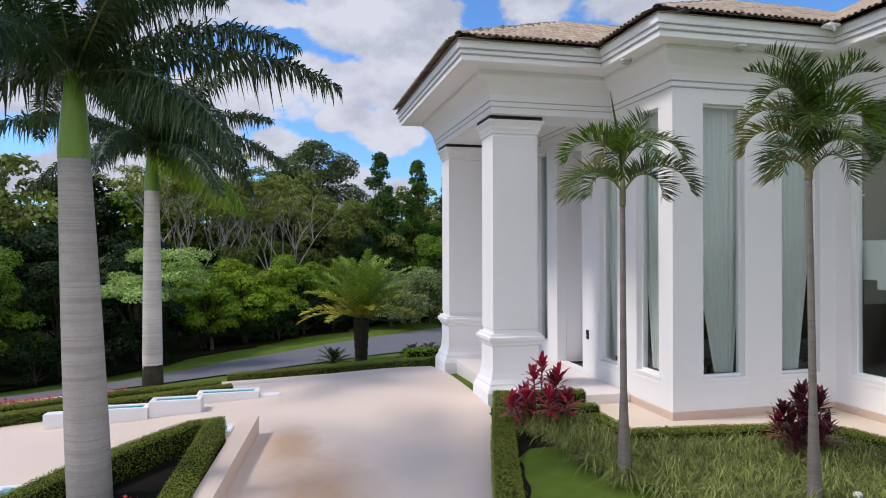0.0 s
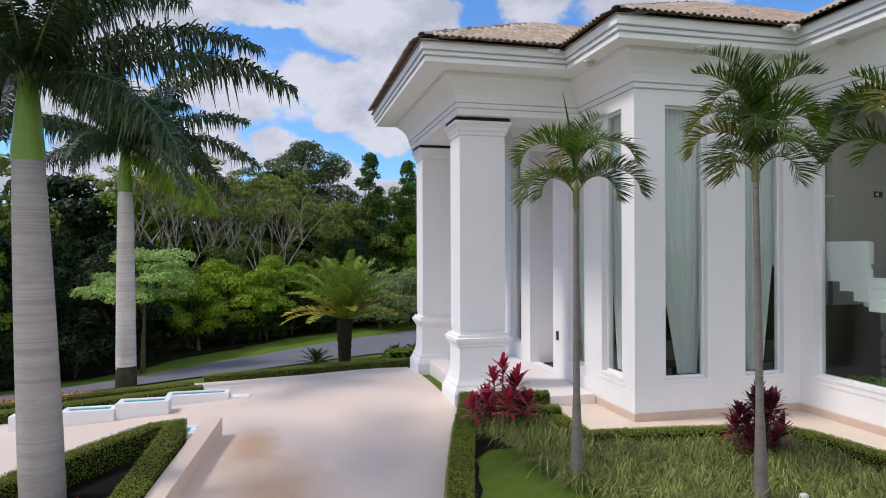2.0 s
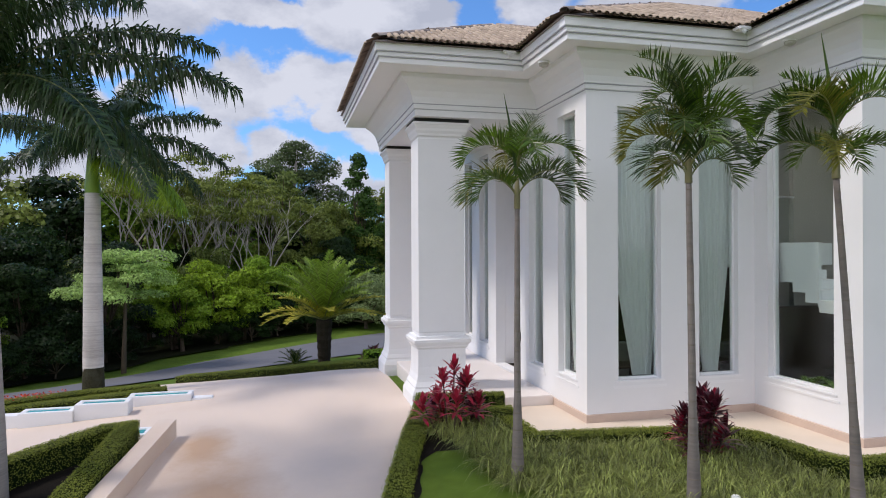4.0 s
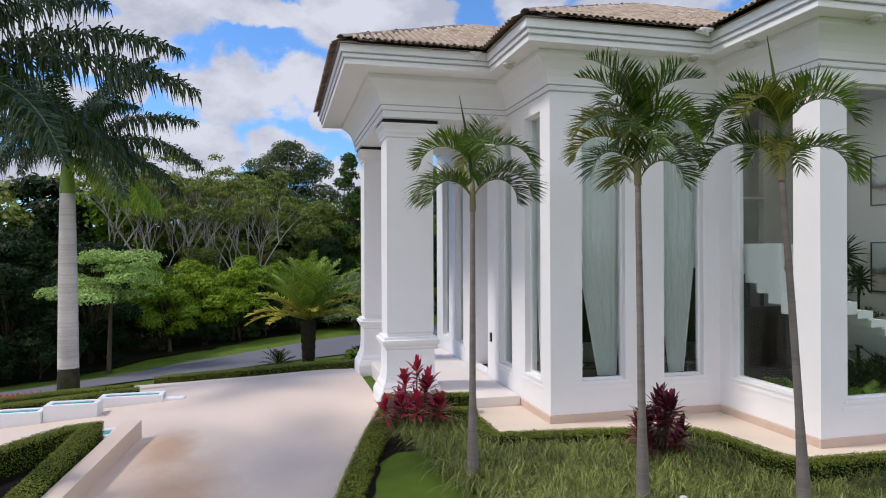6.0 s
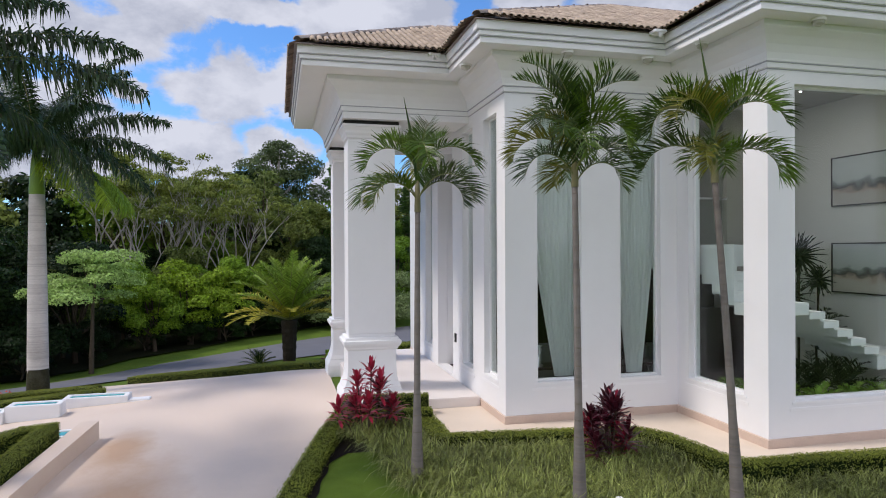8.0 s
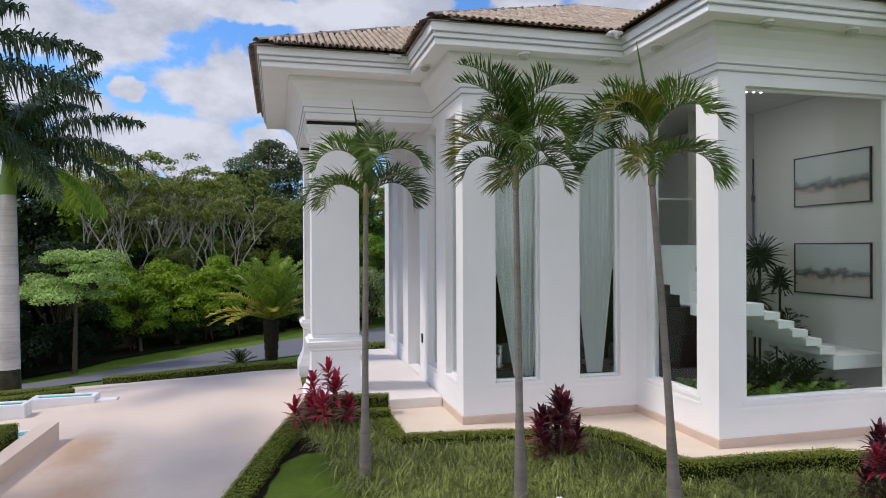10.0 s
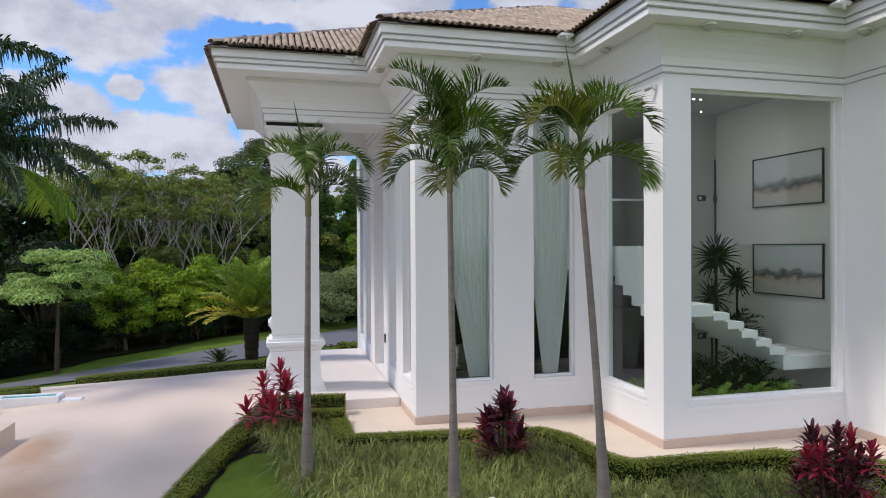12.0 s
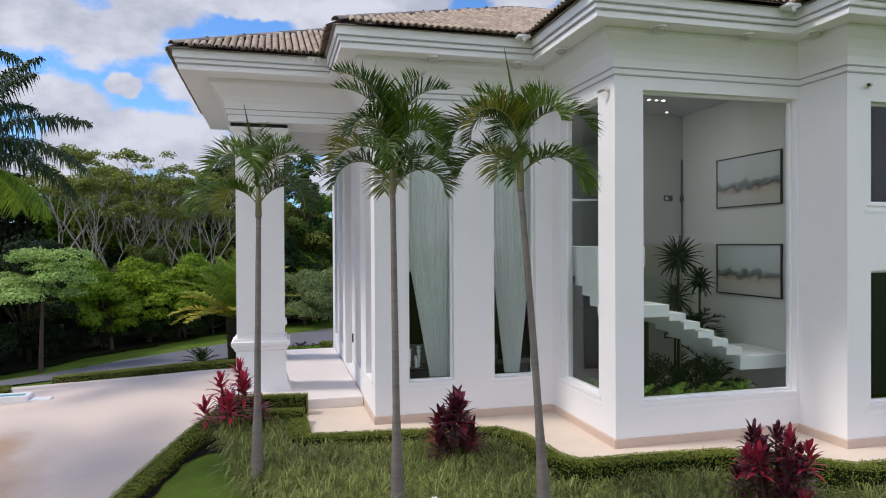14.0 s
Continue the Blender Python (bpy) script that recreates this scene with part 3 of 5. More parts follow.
L_PINE = leaf("conifer_leaf", (0.040, 0.085, 0.014), alt=(1.5, 1.5, 1.0))
L_GREAT = leaf("grey_green_leaf", (0.090, 0.125, 0.045))
L_SAGE = leaf("sage_green_leaf", (0.20, 0.26, 0.10))
L_PALM = leaf("palm_leaflet", (0.029, 0.058, 0.009), 0.6, 0.34, 0.36, 0.5, (3.4, 3.0, 1.0))
L_PALM_OLD = leaf("yellowed_palm_leaflet", (0.17, 0.17, 0.02), 0.45, 0.35, 0.4, 0.4)
L_ROYAL = leaf("royal_palm_leaflet", (0.028, 0.058, 0.014), 0.5, 0.22, 0.42, 0.35)
L_DATE = leaf("date_palm_leaflet", (0.23, 0.33, 0.045), 0.3, 0.3)
L_DATE_OLD = leaf("yellowed_date_palm_leaflet", (0.42, 0.38, 0.05), 0.3, 0.3)
L_HEDGE = mat("clipped_hedge_leaf", (0.205, 0.24, 0.03), 0.55, 0.25, 0.4, 0.8, 12, 0.0, island=True, trans=0.2, spread=0.22)
L_RED = leaf("crimson_leaf", (0.32, 0.02, 0.045), 0.45, 0.3, 0.35, 0.5)
L_WINE = leaf("dark_wine_leaf", (0.075, 0.012, 0.022), 0.4, 0.2, 0.35, 0.5)
L_BLADE = mat("grass_blade", (0.205, 0.235, 0.06), 0.5, 0.4, 0.6, 0.8, 12, 0.0, island=True, trans=0.2, spread=0.75)
L_INDOOR = leaf("indoor_dark_leaf", (0.014, 0.024, 0.014), 0.3, 0.1)
PETAL = leaf("red_flower", (0.50, 0.06, 0.03), 0.3, 0.3)
# near-black colour stands for the shade within the hedge and down its sides
CORE = mat("hedge_inner_shade", (0.012, 0.02, 0.006), 0.95, 0.05, 0.3, 5, 30, 0.2)
BARK = mat("brown_bark", (0.09, 0.07, 0.05), 0.9, 0.1, 0.35, 4, 30, 0.5)
PALE_BARK = mat("pale_grey_bark", (0.38, 0.35, 0.31), 0.85, 0.1, 0.25, 4, 30, 0.3)
SHAFT = mat("green_crownshaft", (0.14, 0.25, 0.022), 0.4, 0.5, 0.2, 2, 20, 0.05, stretch=(3, 3, 0.4))
SLIM_SHAFT = mat("straw_green_crownshaft", (0.17, 0.155, 0.07), 0.5, 0.4, 0.2, 2, 20, 0.05, stretch=(3, 3, 0.4))
RACHIS = mat("frond_midrib", (0.16, 0.17, 0.05), 0.5, 0.4, 0.2, 3, 30, 0.05)
DATE_BARK = mat("rough_dark_palm_bark", (0.035, 0.028, 0.022), 0.95, 0.1, 0.4, 8, 40, 0.8)


def trunk_mat(name, colour, ring, dark):
    """A palm trunk: pale grey with fine leaf-scar rings that run round it."""
    m = mat(name, colour, 0.75, 0.25, 0.14, 2.0, 26, 0.0, dirt=dark, dirt_amount=0.5, stretch=(0.6, 0.6, 1.6))
    t = m.node_tree
    link = t.links.new
    b = t.nodes["Principled BSDF"]
    geo, mp = node(t, "ShaderNodeNewGeometry"), node(t, "ShaderNodeMapping", Scale=(0.25, 0.25, ring))
    link(geo.outputs["Position"], mp.inputs["Vector"])
    n = node(t, "ShaderNodeTexNoise", Scale=1.0, Detail=3.0, Roughness=0.7)
    link(mp.outputs[0], n.inputs["Vector"])
    r = node(t, "ShaderNodeMapRange")
    for key, value in (("From Min", 0.36), ("From Max", 0.52), ("To Min", 0.80), ("To Max", 1.0)):
        r.inputs[key].default_value = value
    link(n.outputs["Fac"], r.inputs["Value"])
    old = b.inputs["Base Color"].links[0].from_socket
    mx = node(t, "ShaderNodeVectorMath")
    mx.operation = "SCALE"
    link(old, mx.inputs[0])
    link(r.outputs[0], mx.inputs["Scale"])
    link(mx.outputs[0], b.inputs["Base Color"])
    bp = node(t, "ShaderNodeBump", Strength=0.5, Distance=0.02)
    link(r.outputs[0], bp.inputs["Height"])
    link(bp.outputs[0], b.inputs["Normal"])
    return m


ROYAL_TRUNK = trunk_mat("royal_palm_trunk", (0.37, 0.345, 0.325), 26, (0.17, 0.15, 0.13))
ROYAL_PALE = trunk_mat("pale_royal_palm_trunk", (0.56, 0.53, 0.50), 26, (0.25, 0.22, 0.2))
MOSS = mat("dark_moss", (0.035, 0.035, 0.02), 0.95, 0.1, 0.6, 6, 30, 0.8, dirt=(0.12, 0.12, 0.09), dirt_amount=0.35)
SCAR = mat("brown_leaf_scar", (0.175, 0.15, 0.125), 0.85, 0.15, 0.3, 6, 40, 0.2)
SLIM_TRUNK = trunk_mat("slim_palm_trunk", (0.185, 0.162, 0.148), 7, (0.12, 0.10, 0.08))


# ---- plant builders ----
class Cloud:
    """Vertices and faces gathered into one mesh."""

    def __init__(self):
        self.v, self.f = [], []

    def add(self, verts, faces):
        k = len(self.v)
        self.v.extend(verts)
        self.f.extend(tuple(k + a for a in q) for q in faces)

    def make(self, name, material, parent=None, label="", smoothed=False):
        ob = raw(name, self.v, self.f, material, parent, smoothed)
        return tagged(ob, label)


def tube(cloud, points, radii, seg=8, cap=True):
    rings = []
    pts = [Vector(p) for p in points]
    verts = []
    for k, p in enumerate(pts):
        way = (pts[min(k + 1, len(pts) - 1)] - pts[max(k - 1, 0)]).normalized()
        side = way.orthogonal().normalized() if abs(way.z) < 0.9 else Vector((1, 0, 0))
        side = (side - way * side.dot(way)).normalized()
        up = way.cross(side)
        for s in range(seg):
            a = 2 * math.pi * s / seg
            verts.append(tuple(p + (side * math.cos(a) + up * math.sin(a)) * radii[k]))
    faces = [(k * seg + s, k * seg + (s + 1) % seg, (k + 1) * seg + (s + 1) % seg, (k + 1) * seg + s) for k in range(len(pts) - 1) for s in range(seg)]
    if cap:
        faces.append(tuple((len(pts) - 1) * seg + s for s in range(seg)))
    cloud.add(verts, faces)


def leaf_quads(pos, normal, size, rng, aspect=0.55):
    """Diamond leaves at the positions, facing about along the normals."""
    n = len(pos)
    normal = normal + rng.normal(0, 0.55, (n, 3))
    normal /= np.linalg.norm(normal, axis=1, keepdims=True) + 1e-9
    a = np.cross(normal, rng.normal(0, 1, (n, 3)))
    a /= np.linalg.norm(a, axis=1, keepdims=True) + 1e-9
    b = np.cross(normal, a)
    s = (size * rng.uniform(0.6, 1.35, n))[:, None]
    v = np.stack([pos - a * s, pos + b * s * aspect, pos + a * s, pos - b * s * aspect], 1).reshape(-1, 3)
    f = np.arange(4 * n).reshape(-1, 4)
    return v.tolist(), [tuple(q) for q in f.tolist()]


def blobs_leaves(blobs, count, size, seed, fill=0.35):
    """Leaves over the shells of many clumps (x, y, z, rx, rz)."""
    rng = np.random.default_rng(seed)
    w = np.array([b[3] * b[3] for b in blobs])
    pick = rng.choice(len(blobs), count, p=w / w.sum())
    d = rng.normal(0, 1, (count, 3))
    d /= np.linalg.norm(d, axis=1, keepdims=True)
    d[:, 2] = np.where(d[:, 2] < -0.35, -d[:, 2], d[:, 2])
    r = 1 - fill * rng.random(count) ** 1.6
    r *= 1 + 0.16 * np.sin(7 * d[:, 0] + pick) * np.cos(6 * d[:, 1] - pick)
    bl = np.array(blobs)[pick]
    pos = bl[:, :3] + d * r[:, None] * np.stack([bl[:, 3], bl[:, 3], bl[:, 4]], 1)
    return leaf_quads(pos, d + np.array([0, 0, 0.35]), size, rng)


def tree(name, label, leafmat, trunkmat, tall, spread, base, seed, leaves=5000, size=0.16, flat=0.7, cone=False, clumps=26, trunk_r=0.14):
    """A broadleaf tree: tapered trunk, limbs to each clump, crown of leaf clumps with gaps."""
    rng = random.Random(seed)
    t = thing(name, label, "tree", (0, 0, 0), "trees of the wood")
    wood, blobs = Cloud(), []
    lean = (rng.uniform(-0.3, 0.3), rng.uniform(-0.3, 0.3))
    fork = (lean[0] * 0.4, lean[1] * 0.4, base + 0.1 * (tall - base))
    tube(wood, [(0, 0, -0.3), (lean[0] * 0.2, lean[1] * 0.2, base * 0.5), fork, (lean[0], lean[1], tall * 0.75)], [trunk_r * 1.4, trunk_r, trunk_r * 0.8, trunk_r * 0.2], 7)
    for k in range(clumps):
        h = (k + rng.random()) / clumps if cone else rng.random()
        if cone:
            rad = spread * (1 - h) ** 0.8 * rng.uniform(0.35, 1.0)
            z = base + (tall - base) * (0.03 + 0.94 * h)
        else:
            rad = spread * rng.uniform(0.15, 1.0) * math.sqrt(max(0.05, 1 - (2 * h - 0.75) ** 2 * 0.55))
            z = base + (tall - base) * (0.15 + 0.8 * h) * (1 - 0.22 * (rad / spread) ** 2)
        a = rng.random() * 2 * math.pi
        p = (lean[0] + rad * math.cos(a), lean[1] + rad * math.sin(a), z)
        r = spread * rng.uniform(0.2, 0.38) * (1.15 - 0.6 * h if cone else 1)
        blobs.append((*p, r, r * flat))
        if k % 2 == 0:
            mid = ((fork[0] + p[0]) / 2 + rng.uniform(-0.2, 0.2), (fork[1] + p[1]) / 2, (fork[2] * 0.45 + p[2] * 0.55))
            tube(wood, [fork, mid, p], [trunk_r * 0.5, trunk_r * 0.3, trunk_r * 0.08], 5, False)
    wood.make("trunk", trunkmat, t, smoothed=True)
    crown = Cloud()
    crown.add(*blobs_leaves(blobs, leaves, size, seed))
    crown.make("crown", leafmat, t)
    return t


def bare_tree(seed, tall=8.0):
    rng = random.Random(seed)
    t = thing("bare_tree", "pale bare-branched tree with sparse olive leaves in the wood", "tree", (0, 0, 0), "bare trees of the wood")
    wood, tips = Cloud(), []

    def grow(p, d, length, r, level):
        q = p + d * length
        mid = (p + q) / 2 + Vector((rng.uniform(-1, 1), rng.uniform(-1, 1), rng.uniform(-0.3, 0.5))) * length * 0.07
        tube(wood, [p, mid, q], [r, r * 0.85, r * 0.65], 5 if level < 2 else 4, False)
        if level == 4:
            tips.append(q)
            return
        for k in range(3 if level < 3 else 2):
            a = rng.random() * 6.28
            side = Vector((math.cos(a), math.sin(a), rng.uniform(0.3, 0.8)))
            grow(q, (d * 0.9 + side * rng.uniform(0.45, 0.75)).normalized(), length * rng.uniform(0.5, 0.85), r * rng.uniform(0.5, 0.68), level + 1)

    grow(Vector((0, 0, -0.3)), Vector((rng.uniform(-0.1, 0.1), rng.uniform(-0.1, 0.1), 1)).normalized(), tall * rng.uniform(0.36, 0.44), 0.085, 0)
    wood.make("trunk", PALE_BARK, t)
    crown = Cloud()
    crown.add(*blobs_leaves([(p.x, p.y, p.z, 0.5, 0.3) for p in tips[::2]], 3600, 0.07, seed, 0.9))
    crown.make("crown", L_OLIVE, t)
    return t


def frond(cloud, stem, origin, azimuth, length, elev, curl, pairs, blade, width, rng, vee=0.0, droop=0.5, sweep=0.5, twist=0.0, bare=0.08, ragged=0.3, splay=1.0):
    """A pinnate palm frond: a curving rachis in stem, and leaflets in cloud."""
    ca, sa = math.cos(azimuth), math.sin(azimuth)
    out, sideways = Vector((ca, sa, 0)), Vector((-sa, ca, 0))
    n = 14
    p, pts, tans = Vector(origin), [], []
    for k in range(n + 1):
        s = k / n
        a = elev - curl * s ** 1.35
        tan = out * math.cos(a) + Vector((0, 0, math.sin(a))) + sideways * twist * s
        tan.normalize()
        pts.append(p.copy())
        tans.append(tan)
        p = p + tan * (length / n)
    tube(stem, [tuple(q) for q in pts], [max(0.004, width * 0.55 * (1 - 0.85 * k / n)) for k in range(n + 1)], 4, False)
    for k in range(pairs):
        s = bare + (1 - bare) * (k + rng.random() * 0.7) / pairs
        i = min(int(s * n), n - 1)
        f = s * n - i
        q, tan = pts[i].lerp(pts[i + 1], f), tans[i].lerp(tans[i + 1], f).normalized()
        up = tan.cross(sideways)
        size = blade * (math.sin(math.pi * min(0.97, 0.16 + 0.78 * s)) ** 0.7) * rng.uniform(0.88 - 0.4 * max(0, ragged - 0.3), 1.1)
        for side in (-1, 1):
            d = (sideways * side * (1 - 0.35 * vee) + up * (vee + rng.uniform(-ragged, ragged)) + tan * (sweep + rng.uniform(-0.8, 0.8) * ragged)).normalized()
            fall = Vector((0, 0, -1)) * droop * (rng.uniform(0.15, 1.4) if splay < 1 else 1.0)
            a1 = q + d * size * 0.5 * (1 + splay) / 2 + fall * size * 0.16
            tip = q + (d * size * splay + fall * size * 0.55)
            w = tan * width * 0.5
            cloud.add([tuple(q - w * 0.5), tuple(q + w * 0.5), tuple(a1 + w), tuple(a1 - w), tuple(tip)], [(0, 1, 2, 3), (3, 2, 4)])


def royal_palm(at, lean, foot, top, shaft, seed, label, r=0.26, mossy=False, fronds=19, azimuths=()):
    rng = random.Random(seed)
    p = thing("royal_palm", label, "palm tree", at, "royal palms by the fountain")
    wood = Cloud()
    n = 14
    pts = [(lean[0] * k / n, lean[1] * k / n, foot + (top - foot) * k / n) for k in range(n + 1)]
    radii = [r * (1.12 - 0.10 * k / n if k < 4 else 1.07 - 0.42 * (k / n - 0.28) ** 1.4) for k in range(n + 1)]
    tube(wood, pts, radii, 20)
    wood.make("trunk", ROYAL_PALE if mossy else ROYAL_TRUNK, p, smoothed=True)
    if mossy:
        moss = Cloud()
        tube(moss, [(0, 0, foot - 0.02), (0, 0, foot + 0.35), (0, 0, foot + 0.62)], [r * 1.2, r * 1.17, r * 1.10], 16, False)
        moss.make("mossy_foot", MOSS, p, "dark mossy foot of the trunk", True)
    cs = Cloud()
    tube(cs, [(*lean, top - 0.02), (lean[0], lean[1], top + 0.1), (lean[0], lean[1], top + shaft * 0.6), (lean[0], lean[1], top + shaft)], [radii[-1] * 1.02, radii[-1] * 1.05, radii[-1] * 0.78, radii[-1] * 0.5], 16)
    cs.make("crownshaft", SHAFT, p, "smooth bright green crownshaft", True)
    head = (lean[0], lean[1], top + shaft * 0.96)
    for k in range(fronds):
        blades, stem = Cloud(), Cloud()
        az = azimuths[k] if k < len(azimuths) else k * 2.39996 + rng.uniform(-0.2, 0.2)
        el = radians(70 - 74 * k / fronds) if k >= len(azimuths) else radians(26)
        frond(blades, stem, head, az, rng.uniform(3.1, 3.7), el, 0.85 + 0.4 * rng.random(), 250, 0.62, 0.036, rng, rng.uniform(0.1, 0.5), 1.4, 0.5, rng.uniform(-0.15, 0.15), 0.06, 0.75, 0.6)
        stem.make("rachis", RACHIS, blades.make("frond", L_ROYAL, p), "pale green midrib")
    if mossy:
        for az in (0.1, -0.5, -0.2):
            blades, stem = Cloud(), Cloud()
            frond(blades, stem, (head[0], head[1], head[2] - 0.2), az, 2.6, radians(-5), 1.15, 110, 0.7, 0.04, rng, -0.2, 1.2, 0.5, 0.0, 0.06)
            blades.add(stem.v, stem.f)
            blades.make("frond", L_LIME, p, "older yellow-green hanging frond")
    return p


def slim_palm(at, top, lean, seed, label, ends=(85, 105), fronds=10, length=1.05, r=0.050, foot_r=0.095, rise=0, young=4, crown=0.0, spear_up=1.55):
    rng = random.Random(seed)
    p = thing("slim_palm", label, "palm tree", at, "slim palms before the house")
    wood = Cloud()
    n = 14
    pts = [(lean[0] * (k / n) ** 1.3, lean[1] * k / n, -0.1 + (top + 0.1) * k / n) for k in range(n + 1)]
    tube(wood, pts, [foot_r - (foot_r - r) * min(1, k / 5) - 0.018 * k / n for k in range(n + 1)], 12)
    wood.make("trunk", SLIM_TRUNK, p, smoothed=True)
    cs = Cloud()
    tube(cs, [(*lean, top - 0.02), (lean[0], lean[1], top + 0.2), (lean[0], lean[1], top + 0.42)], [r * 0.85, r * 0.75, r * 0.45], 10)
    cs.make("crownshaft", SLIM_SHAFT, p, "yellowish green crownshaft", True)
    head = (lean[0], lean[1], top + 0.36)
    for k in range(fronds):
        blades, stem = Cloud(), Cloud()
        low = k % 2 or k == fronds - 1
        el = radians(rng.uniform(52, 74) + rise if not low else rng.uniform(44, 60) + rise)
        start = (head[0], head[1], head[2] + (-0.22 if low else 0.14) + crown * (0.5 - k / fronds))
        far = length * rng.uniform(0.85, 1.18)
        frond(blades, stem, start, k * 2.39996 + seed + rng.uniform(-0.35, 0.35), far, el, el + radians(rng.uniform(*ends)), 46, 0.40, 0.021, rng, rng.uniform(0.6, 1.2), rng.uniform(0.3, 0.9), 0.6, rng.uniform(-0.3, 0.3), 0.16, 0.34)
        stem.make("rachis", RACHIS, blades.make("frond", L_PALM_OLD if k % 5 == 3 else L_PALM, p), "yellow-green midrib")
    for k in range(young):
        blades, stem = Cloud(), Cloud()
        frond(blades, stem, (head[0], head[1], head[2] + 0.12 + crown * 0.6), k * 1.9 + seed, length * rng.uniform(0.6, 0.95) * (1.35 if rise else 1.0), radians(rng.uniform(64, 82)), radians(rng.uniform(45, 95)), 36, 0.36, 0.020, rng, 0.8, 0.35, 0.7, rng.uniform(-0.2, 0.2), 0.15, 0.34)
        stem.make("rachis", RACHIS, blades.make("frond", L_PALM, p), "yellow-green midrib")
    # leaf scars round the trunk
    z = 0.25
    while z < top - 0.1:
        f = (z + 0.1) / (top + 0.1)
        rad = foot_r - (foot_r - r) * min(1, f * 14 / 5) - 0.018 * f
        x, y = lean[0] * f ** 1.3, lean[1] * f
        scar = Cloud()
        tube(scar, [(x, y, z), (x, y, z + 0.009), (x, y, z + 0.018)], [rad * 1.0, rad * 1.04, rad * 1.0], 12, False)
        scar.make("leaf_scar", SCAR, p, smoothed=True)
        z += rng.uniform(0.17, 0.27)
    spear = Cloud()
    tube(spear, [(*lean, top + 0.3), (lean[0] - 0.06, lean[1], top + 0.3 + (spear_up - 0.3) * 0.5), (lean[0] - 0.12 * spear_up, lean[1], top + spear_up)], [0.02, 0.023, 0.003], 6)
    spear.make("spear_leaf", L_PALM, p, "closed upright young leaf")
    return p


def rosette(name, label, category, at, leafmat, n, length, pairs, blade, seed, trunk_h=0.0, trunk_r=0.3, low=0.0, curl=1.0, group="", width=0.03, old=None):
    rng = random.Random(seed)
    p = thing(name, label, category, at, group)
    if trunk_h:
        wood = Cloud()
        steps = 12
        tube(wood, [(0, 0, -0.2 + (trunk_h + 0.2) * k / steps) for k in range(steps + 1)], [trunk_r * (0.78 + 0.3 * k / steps + 0.08 * (k % 2)) for k in range(steps + 1)], 12)
        wood.make("trunk", DATE_BARK, p)
    for k in range(n):
        blades, stem = Cloud(), Cloud()
        el = radians(86 - (86 - low) * (k / n) ** (1.5 if old else 1.0))
        frond(blades, stem, (0, 0, trunk_h), k * 2.39996 + rng.uniform(-0.2, 0.2), length * rng.uniform(0.85, 1.1), el, curl * rng.uniform(0.8, 1.2), pairs, blade, width, rng, 0.4, 0.2, 0.75, 0.0, 0.1)
        stem.make("rachis", leafmat if pairs < 5 or leafmat is L_INDOOR else RACHIS, blades.make("frond", old if old and k > 0.72 * n else leafmat, p))
    return p


def ti_plant(at, stems, tall, seed, label, leafmat, dark, wide=0.30, leafy=1.0):
    """A clump of thin stems, each with a spray of broad lance-shaped leaves."""
    rng = random.Random(seed)
    p = thing("cordyline", label, "shrub", at, "red-leaved shrubs")
    for k in range(stems):
        wood, blades = Cloud(), Cloud()
        a, rad = k * 2.4 + rng.random(), 0.05 + wide * math.sqrt(k / stems)
        h = tall * (rng.uniform(0.45, 1.0) if k else 1.0)
        q = (rad * 1.5 * math.cos(a), rad * 1.5 * math.sin(a), h - 0.22)
        foot = (rad * 0.5 * math.cos(a), rad * 0.5 * math.sin(a), -0.1)
        tube(wood, [foot, q], [0.014, 0.01], 5, False)
        for j in range(30):
            s = (j + rng.random()) / 30
            z0 = q[2] - 0.16 * (1 - s) * (1 + h * 0.5)
            az = j * 2.39996
            el = radians(-10 + 85 * s + rng.uniform(-12, 12))
            d = Vector((math.cos(az) * math.cos(el), math.sin(az) * math.cos(el), math.sin(el)))
            side = Vector((-math.sin(az), math.cos(az), 0))
            o, ln = Vector((q[0], q[1], z0)), rng.uniform(0.20, 0.31) * leafy
            m1, m2, tip = o + d * ln * 0.35, o + d * ln * 0.7 + Vector((0, 0, -0.012)), o + d * ln + Vector((0, 0, -0.05))
            w = 0.03 * leafy
            blades.add([tuple(o), tuple(m1 + side * w), tuple(m1 - side * w), tuple(m2 + side * w * 0.8), tuple(m2 - side * w * 0.8), tuple(tip)], [(0, 1, 2), (2, 1, 3, 4), (4, 3, 5)])
        wood.make("stem", BARK, p)
        blades.make("leaf_spray", dark if k % 3 == 2 else leafmat, p)
    return p


